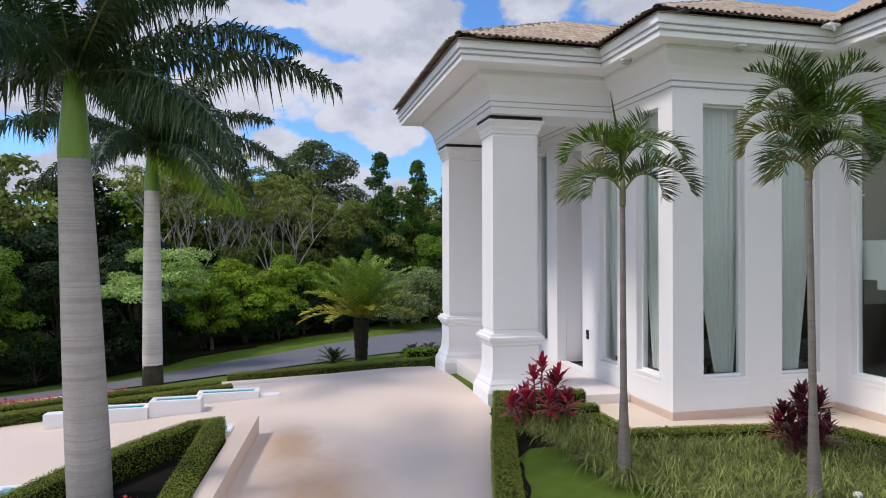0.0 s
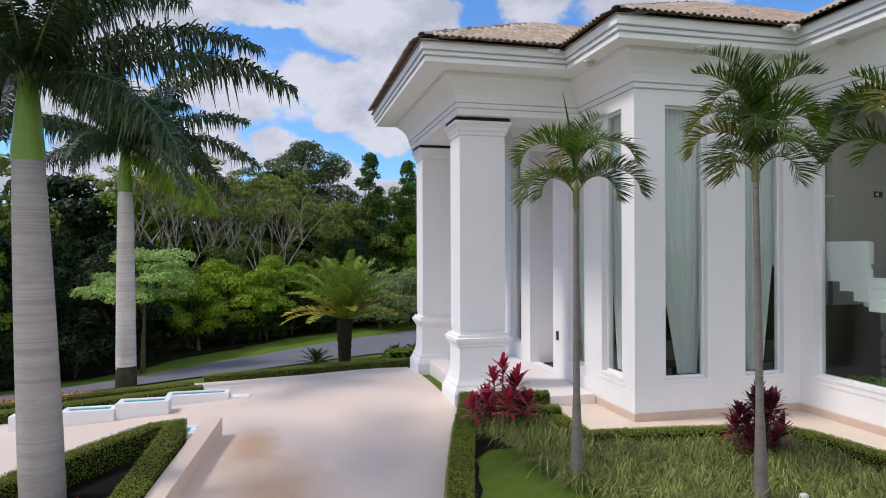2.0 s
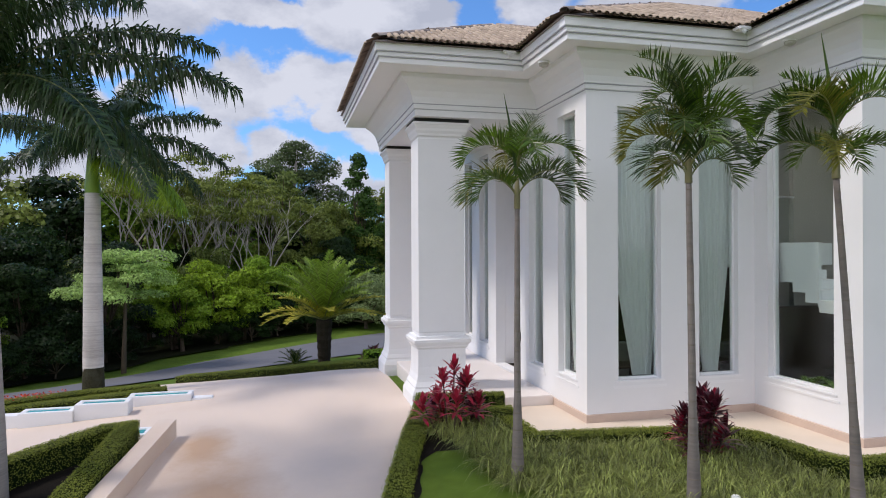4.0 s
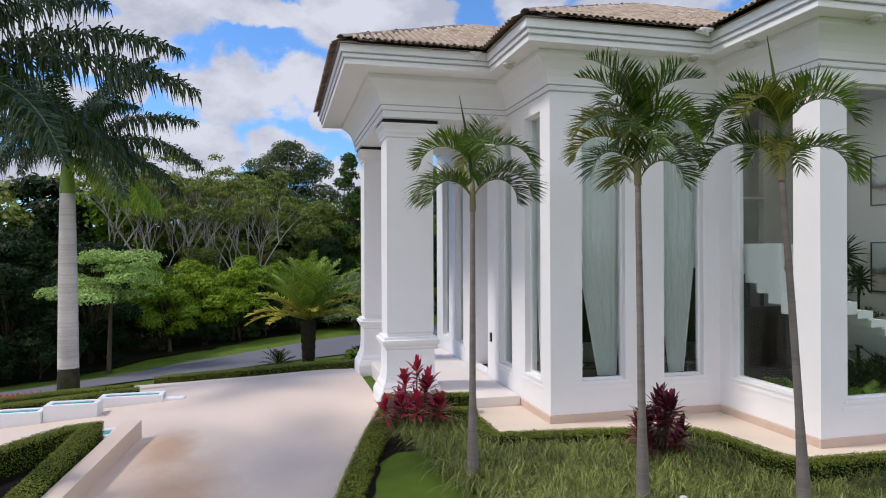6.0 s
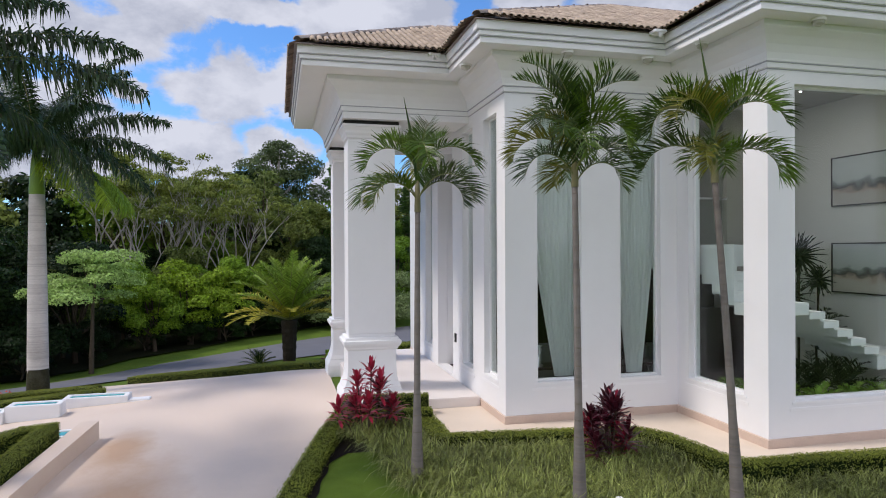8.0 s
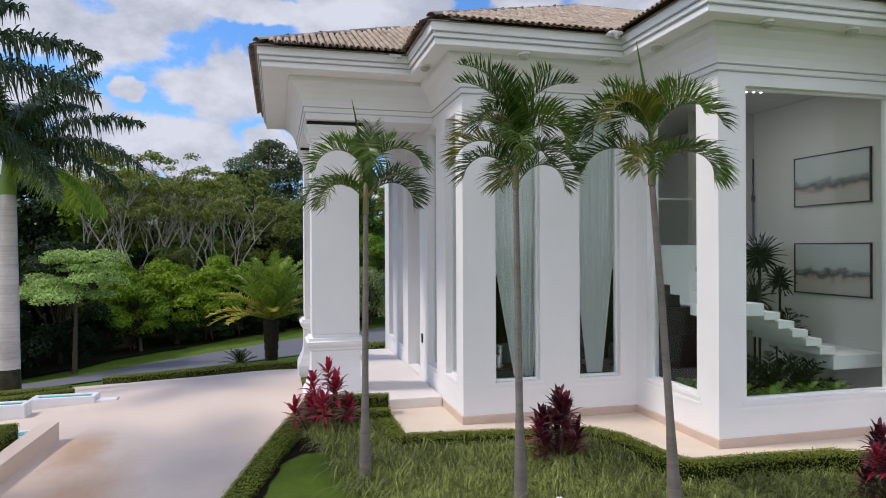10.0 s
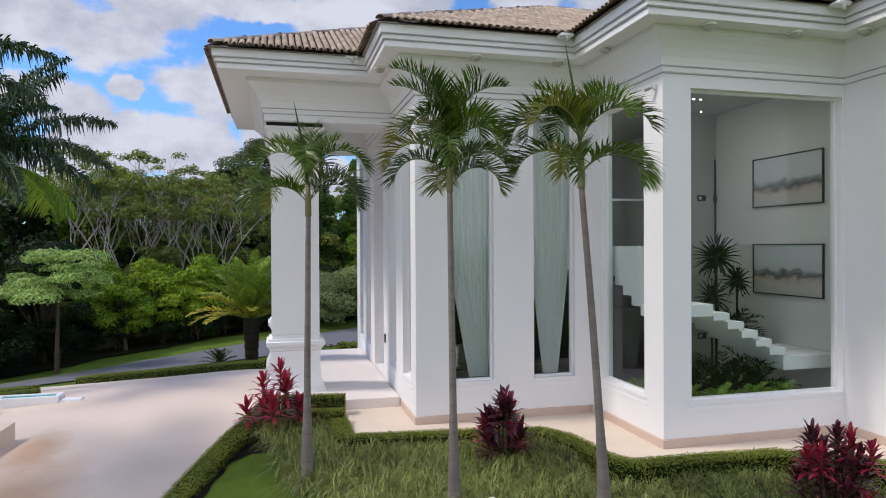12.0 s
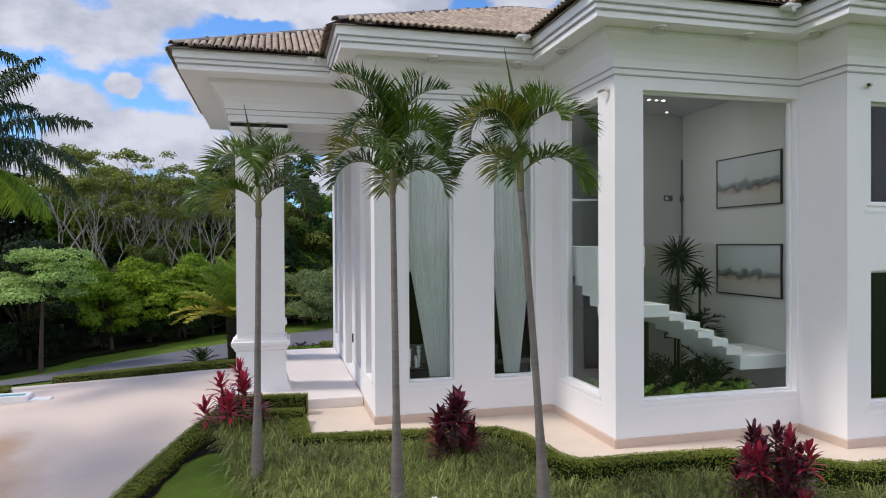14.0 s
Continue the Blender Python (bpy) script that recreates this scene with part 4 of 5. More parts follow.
def hedge(path, width, z_low, z_top, label, leafmat=None, leaf_size=0.010, density=5200, seed=1, name="hedge"):
    """A clipped hedge along plan points: a core coloured near-black for inner shade, with small leaves over its top and
    sides. z_low and z_top take (x, y).
    """
    rng = np.random.default_rng(seed)
    h = thing(name, label, "hedge", (0, 0, 0), "clipped hedges")
    core = bmesh.new()
    pts = [Vector(p) for p in path]
    fine = []
    for a, b in zip(pts, pts[1:]):
        n = max(1, int((b - a).length / 0.25))
        fine += [a.lerp(b, k / n) for k in range(n)]
    fine.append(pts[-1])
    rings, frame_rows = [], []
    for k, p in enumerate(fine):
        way = (fine[min(k + 1, len(fine) - 1)] - fine[max(k - 1, 0)]).normalized()
        nrm = Vector((way.y, -way.x))
        lo, hi = z_low(p.x, p.y), z_top(p.x, p.y)
        frame_rows.append((p, nrm, lo, hi))
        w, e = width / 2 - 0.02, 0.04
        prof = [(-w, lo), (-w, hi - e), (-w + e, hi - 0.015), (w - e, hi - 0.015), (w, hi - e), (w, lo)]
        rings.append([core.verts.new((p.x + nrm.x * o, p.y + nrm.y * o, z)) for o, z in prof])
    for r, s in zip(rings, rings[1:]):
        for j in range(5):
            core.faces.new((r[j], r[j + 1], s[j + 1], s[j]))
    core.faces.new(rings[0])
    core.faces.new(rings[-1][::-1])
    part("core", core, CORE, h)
    pos, nor = [], []
    w = width / 2
    for (p, nrm, lo, hi), (q, nrm2, lo2, hi2) in zip(frame_rows, frame_rows[1:]):
        length = (q - p).length
        tall = hi - lo
        for kind, area in (("top", width * length), ("l", tall * length), ("r", tall * length)):
            # sides leafed thinly so that the shade-coloured core shows through
            for _ in range(int(area * density * (1.3 if kind == "top" else 0.42)) + 1):
                s, u = rng.random(), rng.random()
                base, nn = p.lerp(q, s), nrm.lerp(nrm2, s)
                zl, zh = lo + (lo2 - lo) * s, hi + (hi2 - hi) * s
                if kind == "top":
                    o = (u * 2 - 1) * w
                    pos.append((base.x + nn.x * o, base.y + nn.y * o, zh - 0.03 * abs(u * 2 - 1) ** 6 + rng.normal(0, 0.008)))
                    nor.append((0, 0, 1))
                else:
                    g = 1 if kind == "r" else -1
                    o = g * (w + rng.normal(0, 0.012))
                    pos.append((base.x + nn.x * o, base.y + nn.y * o, zl + (zh - zl) * u ** 0.8))
                    nor.append((nn.x * g, nn.y * g, 0.4))
    for (p, nrm, lo, hi), g in ((frame_rows[0], -1), (frame_rows[-1], 1)):
        for _ in range(int(width * (hi - lo) * density) + 1):
            o, z = rng.uniform(-w, w), rng.uniform(lo, hi)
            way = Vector((-nrm.y, nrm.x)) * g
            pos.append((p.x + nrm.x * o + way.x * 0.01, p.y + nrm.y * o + way.y * 0.01, z))
            nor.append((way.x, way.y, 0.3))
    c = Cloud()
    c.add(*leaf_quads(np.array(pos), np.array(nor, float), leaf_size, rng, 0.6))
    c.make("foliage", leafmat or L_HEDGE, h)
    return h


# ---- the garden before the house ----
def garden_z(x, y):
    return -0.08 - 0.055 * max(0.0, 10.5 - y)


sheet("ground_garden", lambda x, y: x > drive_edge_right(y) + 0.12 and (y < 10.75 or x < 4.3) and y < 11.4 and not (x > 5.35 and y > 8.9) and not (x > 8.7 and y > 6.95) and y > -6,
      GRASS, 0.0, 1.0, 22, -6, 11.4, 0.12, "dark soil and mown lawn of the garden bed", "garden", garden_z,
      lambda x, y: (max(x, drive_edge_right(y) + 0.1), y))

sheet("ground_soil", lambda x, y: 3.7 < x < 12 and y < 10.7 and not (x > 5.3 and y > 8.9) and not (x > 8.65 and y > 6.9) and 4 < y and (y > 9.2 and x > drive_edge_right(y) + 0.3 or x > 4.4 + 0.32 * max(0.0, 8.9 - y) ** 1.1),
      SOIL, 0.008, 1.0, 12, 4, 10.8, 0.12, "bare dark soil round the plants of the bed", "soil", garden_z)


def hedge_shade_strip():
    """A dark strip between the clipped hedge and the lawn, standing for the hedge's shaded side, with a wavy edge."""
    v, n = [], 60
    for k in range(n + 1):
        y = 4.2 + 5.4 * k / n
        x0 = drive_edge_right(y) + 0.2
        wide = 0.24 + 0.03 * math.sin(2.6 * y) + 0.02 * math.sin(9 * y) + 0.5 * max(0.0, y - 8.8)
        v += [(x0, y, garden_z(x0, y) + 0.012), (x0 + wide, y, garden_z(x0, y) + 0.012)]
    # near-black band laid in for the shade beside the hedge
    ob = raw("ground_shade_strip", v, [(2 * k, 2 * k + 1, 2 * k + 3, 2 * k + 2) for k in range(n)], SOIL, smoothed=True)
    tagged(ob, "dark strip laid along the clipped hedge as its shaded side", "soil", kind="structure")


hedge_shade_strip()
top_low = lambda x, y: 0.13
hedge([(3.12 - 0.294 * 3.4 + 0.17, 5.0), (3.06 + 0.19, 8.4), (3.62, 9.6), (4.02, 10.7), (4.2, 11.35)], 0.34, lambda x, y: height(x, y) - 0.05, lambda x, y: 0.09 - 0.10 * max(0.0, 11.2 - y) + 0.13,
      "low clipped green hedge along the driveway edge", seed=2)
hedge([(4.35, 10.72), (5.38, 10.55)], 0.26, garden_z, lambda x, y: 0.33, "short clipped hedge by the porch step", seed=3)
hedge([(4.15, 10.05), (5.3, 9.9)], 0.26, garden_z, lambda x, y: 0.24, "short clipped hedge behind the red shrub", seed=4)
hedge([(5.2, 10.0), (5.2, 8.76), (6.6, 8.60), (8.05, 8.40), (8.3, 8.0), (8.42, 6.95), (8.62, 6.66), (9.6, 6.63), (10.7, 6.55), (11.3, 6.1), (11.9, 5.6), (15, 5.4)], 0.32, garden_z, top_low,
      "low clipped green hedge following the paving strip", seed=5)


def ground_cover():
    """Tufts of arching blades over the bed."""
    rng = np.random.default_rng(11)
    c = Cloud()
    for i in range(62):
        for j in range(34):
            x, y = 3.6 + 0.17 * i + rng.normal(0, 0.05), 4.2 + 0.17 * j + rng.normal(0, 0.05)
            edge = 4.2 + 0.32 * max(0.0, 8.9 - y) ** 1.1 + 0.12 * math.sin(3 * y)
            if y > 8.5 - 0.13 * (x - 5.4) and x > 4.95 or x < edge - 0.3 * max(0, y - 9) or (x > 8.2 and y > 6.42) or (x > 11.2 and y > 5.35) or y > 9.9:
                continue
            z = garden_z(x, y)
            tall, n = 0.29 + rng.uniform(-0.08, 0.09), rng.integers(70, 96)
            comb = 2.6 + 1.7 * math.sin(1.9 * x + 0.7) + 1.5 * math.sin(2.3 * y + 1.1 * x) + rng.normal(0, 0.6)
            for _ in range(n):
                a, s = (comb + rng.normal(0, 0.8) if rng.random() < 0.4 else rng.random() * 6.28), rng.uniform(0.5, 1.25)
                dx, dy = math.cos(a), math.sin(a)
                r0 = 0.06 * rng.random()
                px, py = x + dx * r0, y + dy * r0
                out, w = rng.uniform(0.14, 0.46) * s, rng.uniform(0.0022, 0.0042)
                wx, wy = -dy * w, dx * w
                h = tall * s * (1.15 - out)
                rows, fall, skew = [], rng.uniform(0.45, 0.95), rng.normal(0, 0.25)
                for u, v in ((0.0, 0.0), (0.16, 0.76), (0.48, 1.0), (0.82, 0.5 + 0.5 * fall)):
                    qx, qy = px + (dx - dy * skew * u) * out * u, py + (dy + dx * skew * u) * out * u
                    rows += [(qx - wx, qy - wy, z + h * v), (qx + wx, qy + wy, z + h * v)]
                c.add(rows + [(px + (dx - dy * skew) * out * 1.1, py + (dy + dx * skew) * out * 1.1, z + h * (fall - 0.35))], [(0, 1, 3, 2), (2, 3, 5, 4), (4, 5, 7, 6), (6, 7, 8)])
    ob = c.make("ground_cover_grass", L_BLADE)
    tagged(ob, "tufted variegated liriope grass covering the garden bed", "grass", kind="stuff")


ground_cover()
slim_palm((4.62, 7.8, garden_z(4.62, 7.8)), 3.52, (0.04, 0.1), 1, "slim palm with arching fronds, grey ringed trunk, in the grass bed", length=1.04, spear_up=1.45)
slim_palm((6.21, 6.44, garden_z(6.2, 6.4)), 3.82, (-0.03, 0.04), 2, "slim palm with lush bright fronds before the curtained windows", (75, 110), fronds=16, length=0.84, rise=8, young=8, crown=0.32, spear_up=0.9)
slim_palm((7.74, 5.74, garden_z(7.7, 5.7)), 3.86, (-0.27, 0.02), 3, "leaning slim palm with some yellowed fronds near the great window", (70, 110), fronds=12, length=1.0, spear_up=1.52)
ti_plant((4.25, 9.72, garden_z(4.2, 9.7)), 13, 1.3, 5, "crimson cordyline shrub in a clump by the porch hedge", L_RED, L_WINE)
ti_plant((7.24, 7.75, garden_z(7.2, 7.7)), 14, 1.2, 6, "dark wine-red cordyline shrub in the grass bed", L_WINE, L_RED, 0.17)
ti_plant((10.43, 5.4, garden_z(10.4, 5.4)), 24, 1.28, 7, "broad dark wine-red cordyline clump in the bed", L_WINE, L_RED, 0.21, 0.82)

# ---- the fountain court ----
royal_palm((-2.0, 9.6, 0), (-0.26, 0.28), -0.55, 3.95, 1.15, 21, "tall royal palm with thick grey trunk in the hedged planter", 0.24)
royal_palm((-2.62, 17.05, 0), (-0.02, 0.05), -0.62, 4.15, 1.1, 22, "royal palm with mossy foot behind the fountain", 0.205, True)
hz = lambda x, y: height(x, y) - 0.05
hedge([(-3.3, 8.6), (-2.35, 9.9), (-0.98, 11.2), (-0.6, 11.25), (-0.68, 10.2), (-0.88, 8.5), (-1.38, 5.5)], 0.36, hz, lambda x, y: height(x, y) + 0.42, "clipped green hedge round the palm planter", seed=6)
hedge([(-6.5, 14.0), (-3.2, 14.5), (-1.7, 14.70), (-0.66, 14.90)], 0.36, hz, lambda x, y: height(x, y) + 0.22, "clipped hedge behind the cascade fountain", seed=7)
hedge([(-7, 15.0), (-4.2, 15.6), (-2.4, 16.1), (-1.0, 15.75)], 0.36, hz, lambda x, y: height(x, y) + 0.20, "second clipped hedge round the royal palm", seed=8)
hedge([(-0.95, 19.4), (-0.2, 18.6), (1.5, 17.75), (2.8, 17.6), (3.6, 17.25), (4.1, 16.75)], 0.5, hz, lambda x, y: height(x, y) + 0.2, "low clipped hedge along the driveway's far edge", seed=9)
hedge([(6.6, 22.2), (9.5, 23.6)], 0.9, hz, lambda x, y: height(x, y) + 0.5, "clipped hedge beside the road beyond the porch", seed=10, density=700, leaf_size=0.035)
WATER = mat("turquoise_pool_water", (0.05, 0.36, 0.40), 0.06, 0.6, 0.12, 3, 20, 0.08)


def basin(x0, y0, x1, y1, z_low, z_top, label):
    b = thing("fountain_basin", label, "fountain", (0, 0, 0), "cascade fountain basins")
    w = 0.1
    part("rim", boxes((x0, y0, z_low, x1, y0 + w, z_top), (x0, y1 - w, z_low, x1, y1, z_top), (x0, y0 + w, z_low, x0 + w, y1 - w, z_top), (x1 - w, y0 + w, z_low, x1, y1 - w, z_top), bevel=0.01), TRIM, b, "white painted rim")
    part("water", boxes((x0 + w, y0 + w, z_low, x1 - w, y1 - w, z_top - 0.018)), WATER, b, "still turquoise water")
    return b


for row in ((-2.94, 13.34, -2.03, 13.76, -1.0, -0.195), (-2.025, 13.41, -1.10, 13.83, -1.0, -0.105), (-1.28, 14.15, -0.07, 14.57, -1.0, -0.165)):
    basin(*row, "white stepped fountain basin with turquoise water")
low_walls = boxes((-3.80, 13.44, -1.1, -2.94, 13.69, -0.245), (-0.06, 14.15, -0.6, 0.34, 14.40, -0.248), bevel=0.01)
tagged(mesh_object("trim_fountain_wall", low_walls, TRIM), "low white wall and step beside the fountain basins", "wall", kind="structure")
for row in ((-3.3, 9.2, -2.75, 10.3, -1.2, -0.46), (-3.6, 8.0, -3.1, 9.1, -1.3, -0.54), (-1.35, 11.55, -0.40, 12.05, -1.0, -0.25)):
    basin(*row, "low white basin beside the planter hedge")
bm = bmesh.new()
for (x, y, z) in ((0.03, 11.55, -0.02), (-0.24, 11.55, -0.02), (-1.17, 5.5, -0.65), (-0.92, 5.5, -0.65)):
    for d in (0, -0.5):
        bm.verts.new((x, y, z + d))
bm.verts.ensure_lookup_table()
v = bm.verts
for q in ((0, 2, 4, 6), (0, 6, 7, 1), (0, 1, 3, 2), (2, 3, 5, 4), (4, 5, 7, 6)):
    bm.faces.new([v[k] for k in q])
bmesh.ops.recalc_face_normals(bm, faces=bm.faces)
tagged(mesh_object("low_wall", bm, DRIVE), "low white kerb wall of the palm planter", "wall", kind="structure")
# this near-black soil also stands for the shade inside the planter hedge
sheet("ground_planter", lambda x, y: -2.4 < x < -0.7 and 5 < y < 11.2 and y < 9.8 + 0.95 * (x + 2.3) and x < -0.75 - 0.16 * (9.5 - y), SOIL, 0.03, -2.4, -0.7, 5, 11.3, 0.1, "dark soil in the hedged planter, its shade coloured in", "soil")


def flowers(name, label, x0, x1, y0, y1, n, mats, seed, tall):
    rng = np.random.default_rng(seed)
    t = thing(name, label, "flowers")
    for material, share, up in mats:
        pos = np.stack([rng.uniform(x0, x1, int(n * share)), rng.uniform(y0, y1, int(n * share)), np.zeros(int(n * share))], 1)
        pos[:, 2] = [height(a, b) + tall * rng.uniform(0.3, 1.0) * up for a, b, _ in pos]
        c = Cloud()
        c.add(*leaf_quads(pos, np.tile([0, 0, 1.0], (len(pos), 1)), 0.03, rng))
        c.make("blossom" if material is PETAL else "foliage", material, t)


flowers("flower_bed", "small red flowers among dark leaves in the planter", -2.0, -1.2, 6.6, 9.3, 6500, ((PETAL, 0.12, 1.0), (L_DARK, 0.88, 0.85)), 31, 0.22)
flowers("flower_border", "orange-red flower border beside the road", -8.5, -3.2, 15.6, 17.2, 3500, ((PETAL, 0.6, 1.0), (L_MID, 0.4, 0.7)), 32, 0.22)

# ---- beyond the driveway ----
rosette("date_palm", "stout date palm with arching yellow-green fronds on a dark trunk", "palm tree", (3.32, 25.9, height(3.3, 25.9)), L_DATE, 44, 2.75, 58, 0.46, 41, 1.62, 0.28, 12, 0.80, width=0.06, old=L_DATE_OLD)
rosette("cycad", "small dark cycad rosette beside the hedge", "shrub", (2.2, 24.9, height(2.2, 24.9)), L_DARK, 26, 0.75, 22, 0.16, 42, low=-5, curl=0.7)
for x, y, s in ((5.0, 24.2, 43), (5.8, 24.9, 44), (6.4, 24.0, 45)):
    rosette("bromeliad", "low maroon-leaved rosette by the road", "shrub", (x, y, height(x, y)), L_WINE, 22, 0.62, 10, 0.2, s, low=0, curl=0.9, group="maroon rosettes", width=0.06)
hedge([(4.6, 23.2), (7.0, 23.4)], 0.8, hz, lambda x, y: height(x, y) + 0.35, "low loose hedge beneath the maroon rosettes", L_MID, 0.04, 500, 12)


# ---- the wood beyond the road ----
# floor kept near-black so the wood's inside holds its shade in colour
FOREST = mat("forest_floor", (0.02, 0.022, 0.01), 0.95, 0.05, 0.4, 1, 15, 0.5)


def wood_edge(x):
    return road_mid(x) + 6.4


sheet("ground_wood", lambda x, y: y > wood_edge(x) + 0.3, FOREST, 0.03, -60, 60, 14, 90, 1.0, "leaf-littered floor of the wood, coloured dark for the shade there", "ground",
      clip=lambda x, y: (x, max(y, wood_edge(x) + 0.8 + 0.5 * math.sin(1.3 * x) + 0.3 * math.sin(2.9 * x))))


def woods():
    def pair(name, label, leafmat, tall, spread, base, seed, leaves, size, **more):
        """A tree with fine leaves for the wood's face, and one with fewer, larger leaves for its depth, each built when first needed."""
        return (lambda: tree(name, label, leafmat, BARK, tall, spread, base, seed, leaves, size, **more),
                lambda: tree(name, label, leafmat, BARK, tall, spread, base, seed, leaves // 4, size * 1.85, **more))

    kinds = [
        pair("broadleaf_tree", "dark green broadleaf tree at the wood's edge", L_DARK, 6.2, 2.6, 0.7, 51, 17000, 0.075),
        pair("broadleaf_tree", "mid green broadleaf tree of the wood", L_MID, 6.6, 2.8, 0.8, 52, 17000, 0.075),
        pair("broadleaf_tree", "bright green leafy tree in sunlight", L_LIME, 5.0, 2.4, 0.5, 53, 15000, 0.075),
        pair("broadleaf_tree", "olive green tree of the wood", L_OLIVE, 7.4, 2.9, 1.5, 54, 15000, 0.08),
        pair("conical_tree", "conical green evergreen rising above the wood", L_PINE, 11.5, 2.6, 1.5, 55, 16000, 0.10, flat=0.8, cone=True, clumps=46),
        pair("shrub", "low dense shrub of the undergrowth", L_MID, 2.0, 1.5, 0.1, 56, 8000, 0.055, flat=0.8, clumps=18, trunk_r=0.05),
        pair("shrub", "low undergrowth shrub, leaves coloured near-black for the shade", L_DARK, 2.6, 1.7, 0.1, 57, 8000, 0.06, flat=0.8, clumps=18, trunk_r=0.05),
        pair("sage_tree", "round sage-green tree beside the road", L_SAGE, 3.3, 2.5, 0.1, 58, 15000, 0.06, clumps=30),
    ]
    rng = random.Random(5)
    used = {}

    def stand(k, x, y, s=1.0, turn=None):
        """Fine leaves where the wood's face is open to the drive, coarser ones beyond and far to the sides."""
        m = pose(x, y, height(x, y) - 0.1, 0, 0, rng.uniform(0, 360) if turn is None else turn)
        fine = -2 - 0.40 * y < x < 4 + 0.22 * y and y < wood_edge(x) + 16.5
        if (k, fine) not in used:
            c = used[k, fine] = kinds[k][0 if fine else 1]()
            c.matrix_basis = m
        else:
            c = copy_thing(used[k, fine], m)
        c.scale = (s, s, s)

    # front row of shrubs, then trees, row behind row
    x = -24.0
    while x < 26:
        # mostly dark shrubs: shade beneath the trees put into leaf colour
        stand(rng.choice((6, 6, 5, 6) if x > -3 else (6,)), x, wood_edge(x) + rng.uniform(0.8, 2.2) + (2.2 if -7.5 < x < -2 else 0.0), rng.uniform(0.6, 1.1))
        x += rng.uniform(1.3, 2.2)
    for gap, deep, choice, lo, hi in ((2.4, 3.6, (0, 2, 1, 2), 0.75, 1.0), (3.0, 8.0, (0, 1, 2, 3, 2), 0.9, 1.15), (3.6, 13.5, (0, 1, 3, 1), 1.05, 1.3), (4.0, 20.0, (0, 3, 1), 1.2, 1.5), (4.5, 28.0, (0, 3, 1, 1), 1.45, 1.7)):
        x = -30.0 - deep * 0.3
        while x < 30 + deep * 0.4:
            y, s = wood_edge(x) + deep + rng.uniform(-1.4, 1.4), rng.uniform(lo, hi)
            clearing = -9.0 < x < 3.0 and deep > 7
            # near-black trees on the left stand for the wood's shaded depth
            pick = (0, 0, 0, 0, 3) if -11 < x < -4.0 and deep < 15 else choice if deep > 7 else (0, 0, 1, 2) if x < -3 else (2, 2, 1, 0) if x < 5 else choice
            dip = 3.0 < x < 17.0 and deep > 10
            stand(rng.choice(pick), x, y, s * (0.7 if clearing and deep < 15 or dip else 1.0))
            x += gap * rng.uniform(0.75, 1.3)
    for x, y, s in ((6.9, 48, 1.0), (10.3, 49, 0.97), (12.6, 50, 0.8), (5.6, 51, 0.7)):
        stand(4, x, y, s)
    for x, s in ((-3.2, 0.8), (-1.7, 0.9), (-0.3, 0.8), (1.1, 0.9)):
        stand(2, x, wood_edge(x) + 2.4, s)
    for x, y, s in ((6.7, 39.5, 1.0), (9.2, 40.5, 1.05)):
        stand(7, x, y, s)
    big = tree("great_tree", "great round-crowned tree towering over the wood", L_GREAT, PALE_BARK, 13.0, 5.0, 6.2, 61, 22000, 0.11, 0.5, False, 44, 0.3)
    big.matrix_basis = pose(2.6, 62, height(2, 62))
    flat = tree("flat_topped_tree", "pale-leaved tree with flat spreading tiers at the wood's edge", L_PALE, BARK, 5.1, 2.9, 2.9, 62, 14000, 0.06, 0.36, False, 22, 0.085)
    flat.matrix_basis = pose(-4.9, 30.6, height(-4.9, 30.6))
    bare = bare_tree(71, 9.5)
    bare.matrix_basis = pose(-3.2, 42, height(-3.2, 42))
    for k in range(10):
        x, y, s = -7.5 + 0.95 * k + rng.uniform(-0.4, 0.4), 42.5 + rng.uniform(-1.0, 4.0), rng.uniform(0.95, 1.25)
        c = copy_thing(bare, pose(x, y, height(x, y), 0, 0, 77 * k))
        c.scale = (s, s, s)


woods()


# ---- inside the house ----
# walnut sunk near-black, so it can also stand for shade indoors
WOOD = mat("dark_walnut_and_shade", (0.036, 0.024, 0.016), 0.4, 0.4, 0.3, 3, 30, 0.1, stretch=(6, 6, 0.5))
CLOTH = mat("pale_sheer_curtain", (0.84, 0.86, 0.84), 0.85, 0.1, 0.05, 2, 60, 0.05, trans=0.25)
BLACK = mat("black_metal", (0.015, 0.015, 0.016), 0.4, 0.4, 0.1)
CHROME = mat("silver_metal", (0.80, 0.80, 0.82), 0.28, 0.5, 0.05, 3, 30, 0.0, metal=1.0)
SOFA = mat("grey_upholstery_dim_wall", (0.22, 0.22, 0.22), 0.9, 0.1, 0.15, 3, 90, 0.2)
PLASTIC = mat("white_plastic", (0.75, 0.75, 0.74), 0.4, 0.4, 0.03)
GREYLENS = mat("grey_frosted_lens", (0.45, 0.43, 0.38), 0.3, 0.4, 0.05)
L_FERN = leaf("indoor_bright_leaf", (0.17, 0.30, 0.04), 0.3, 0.3)


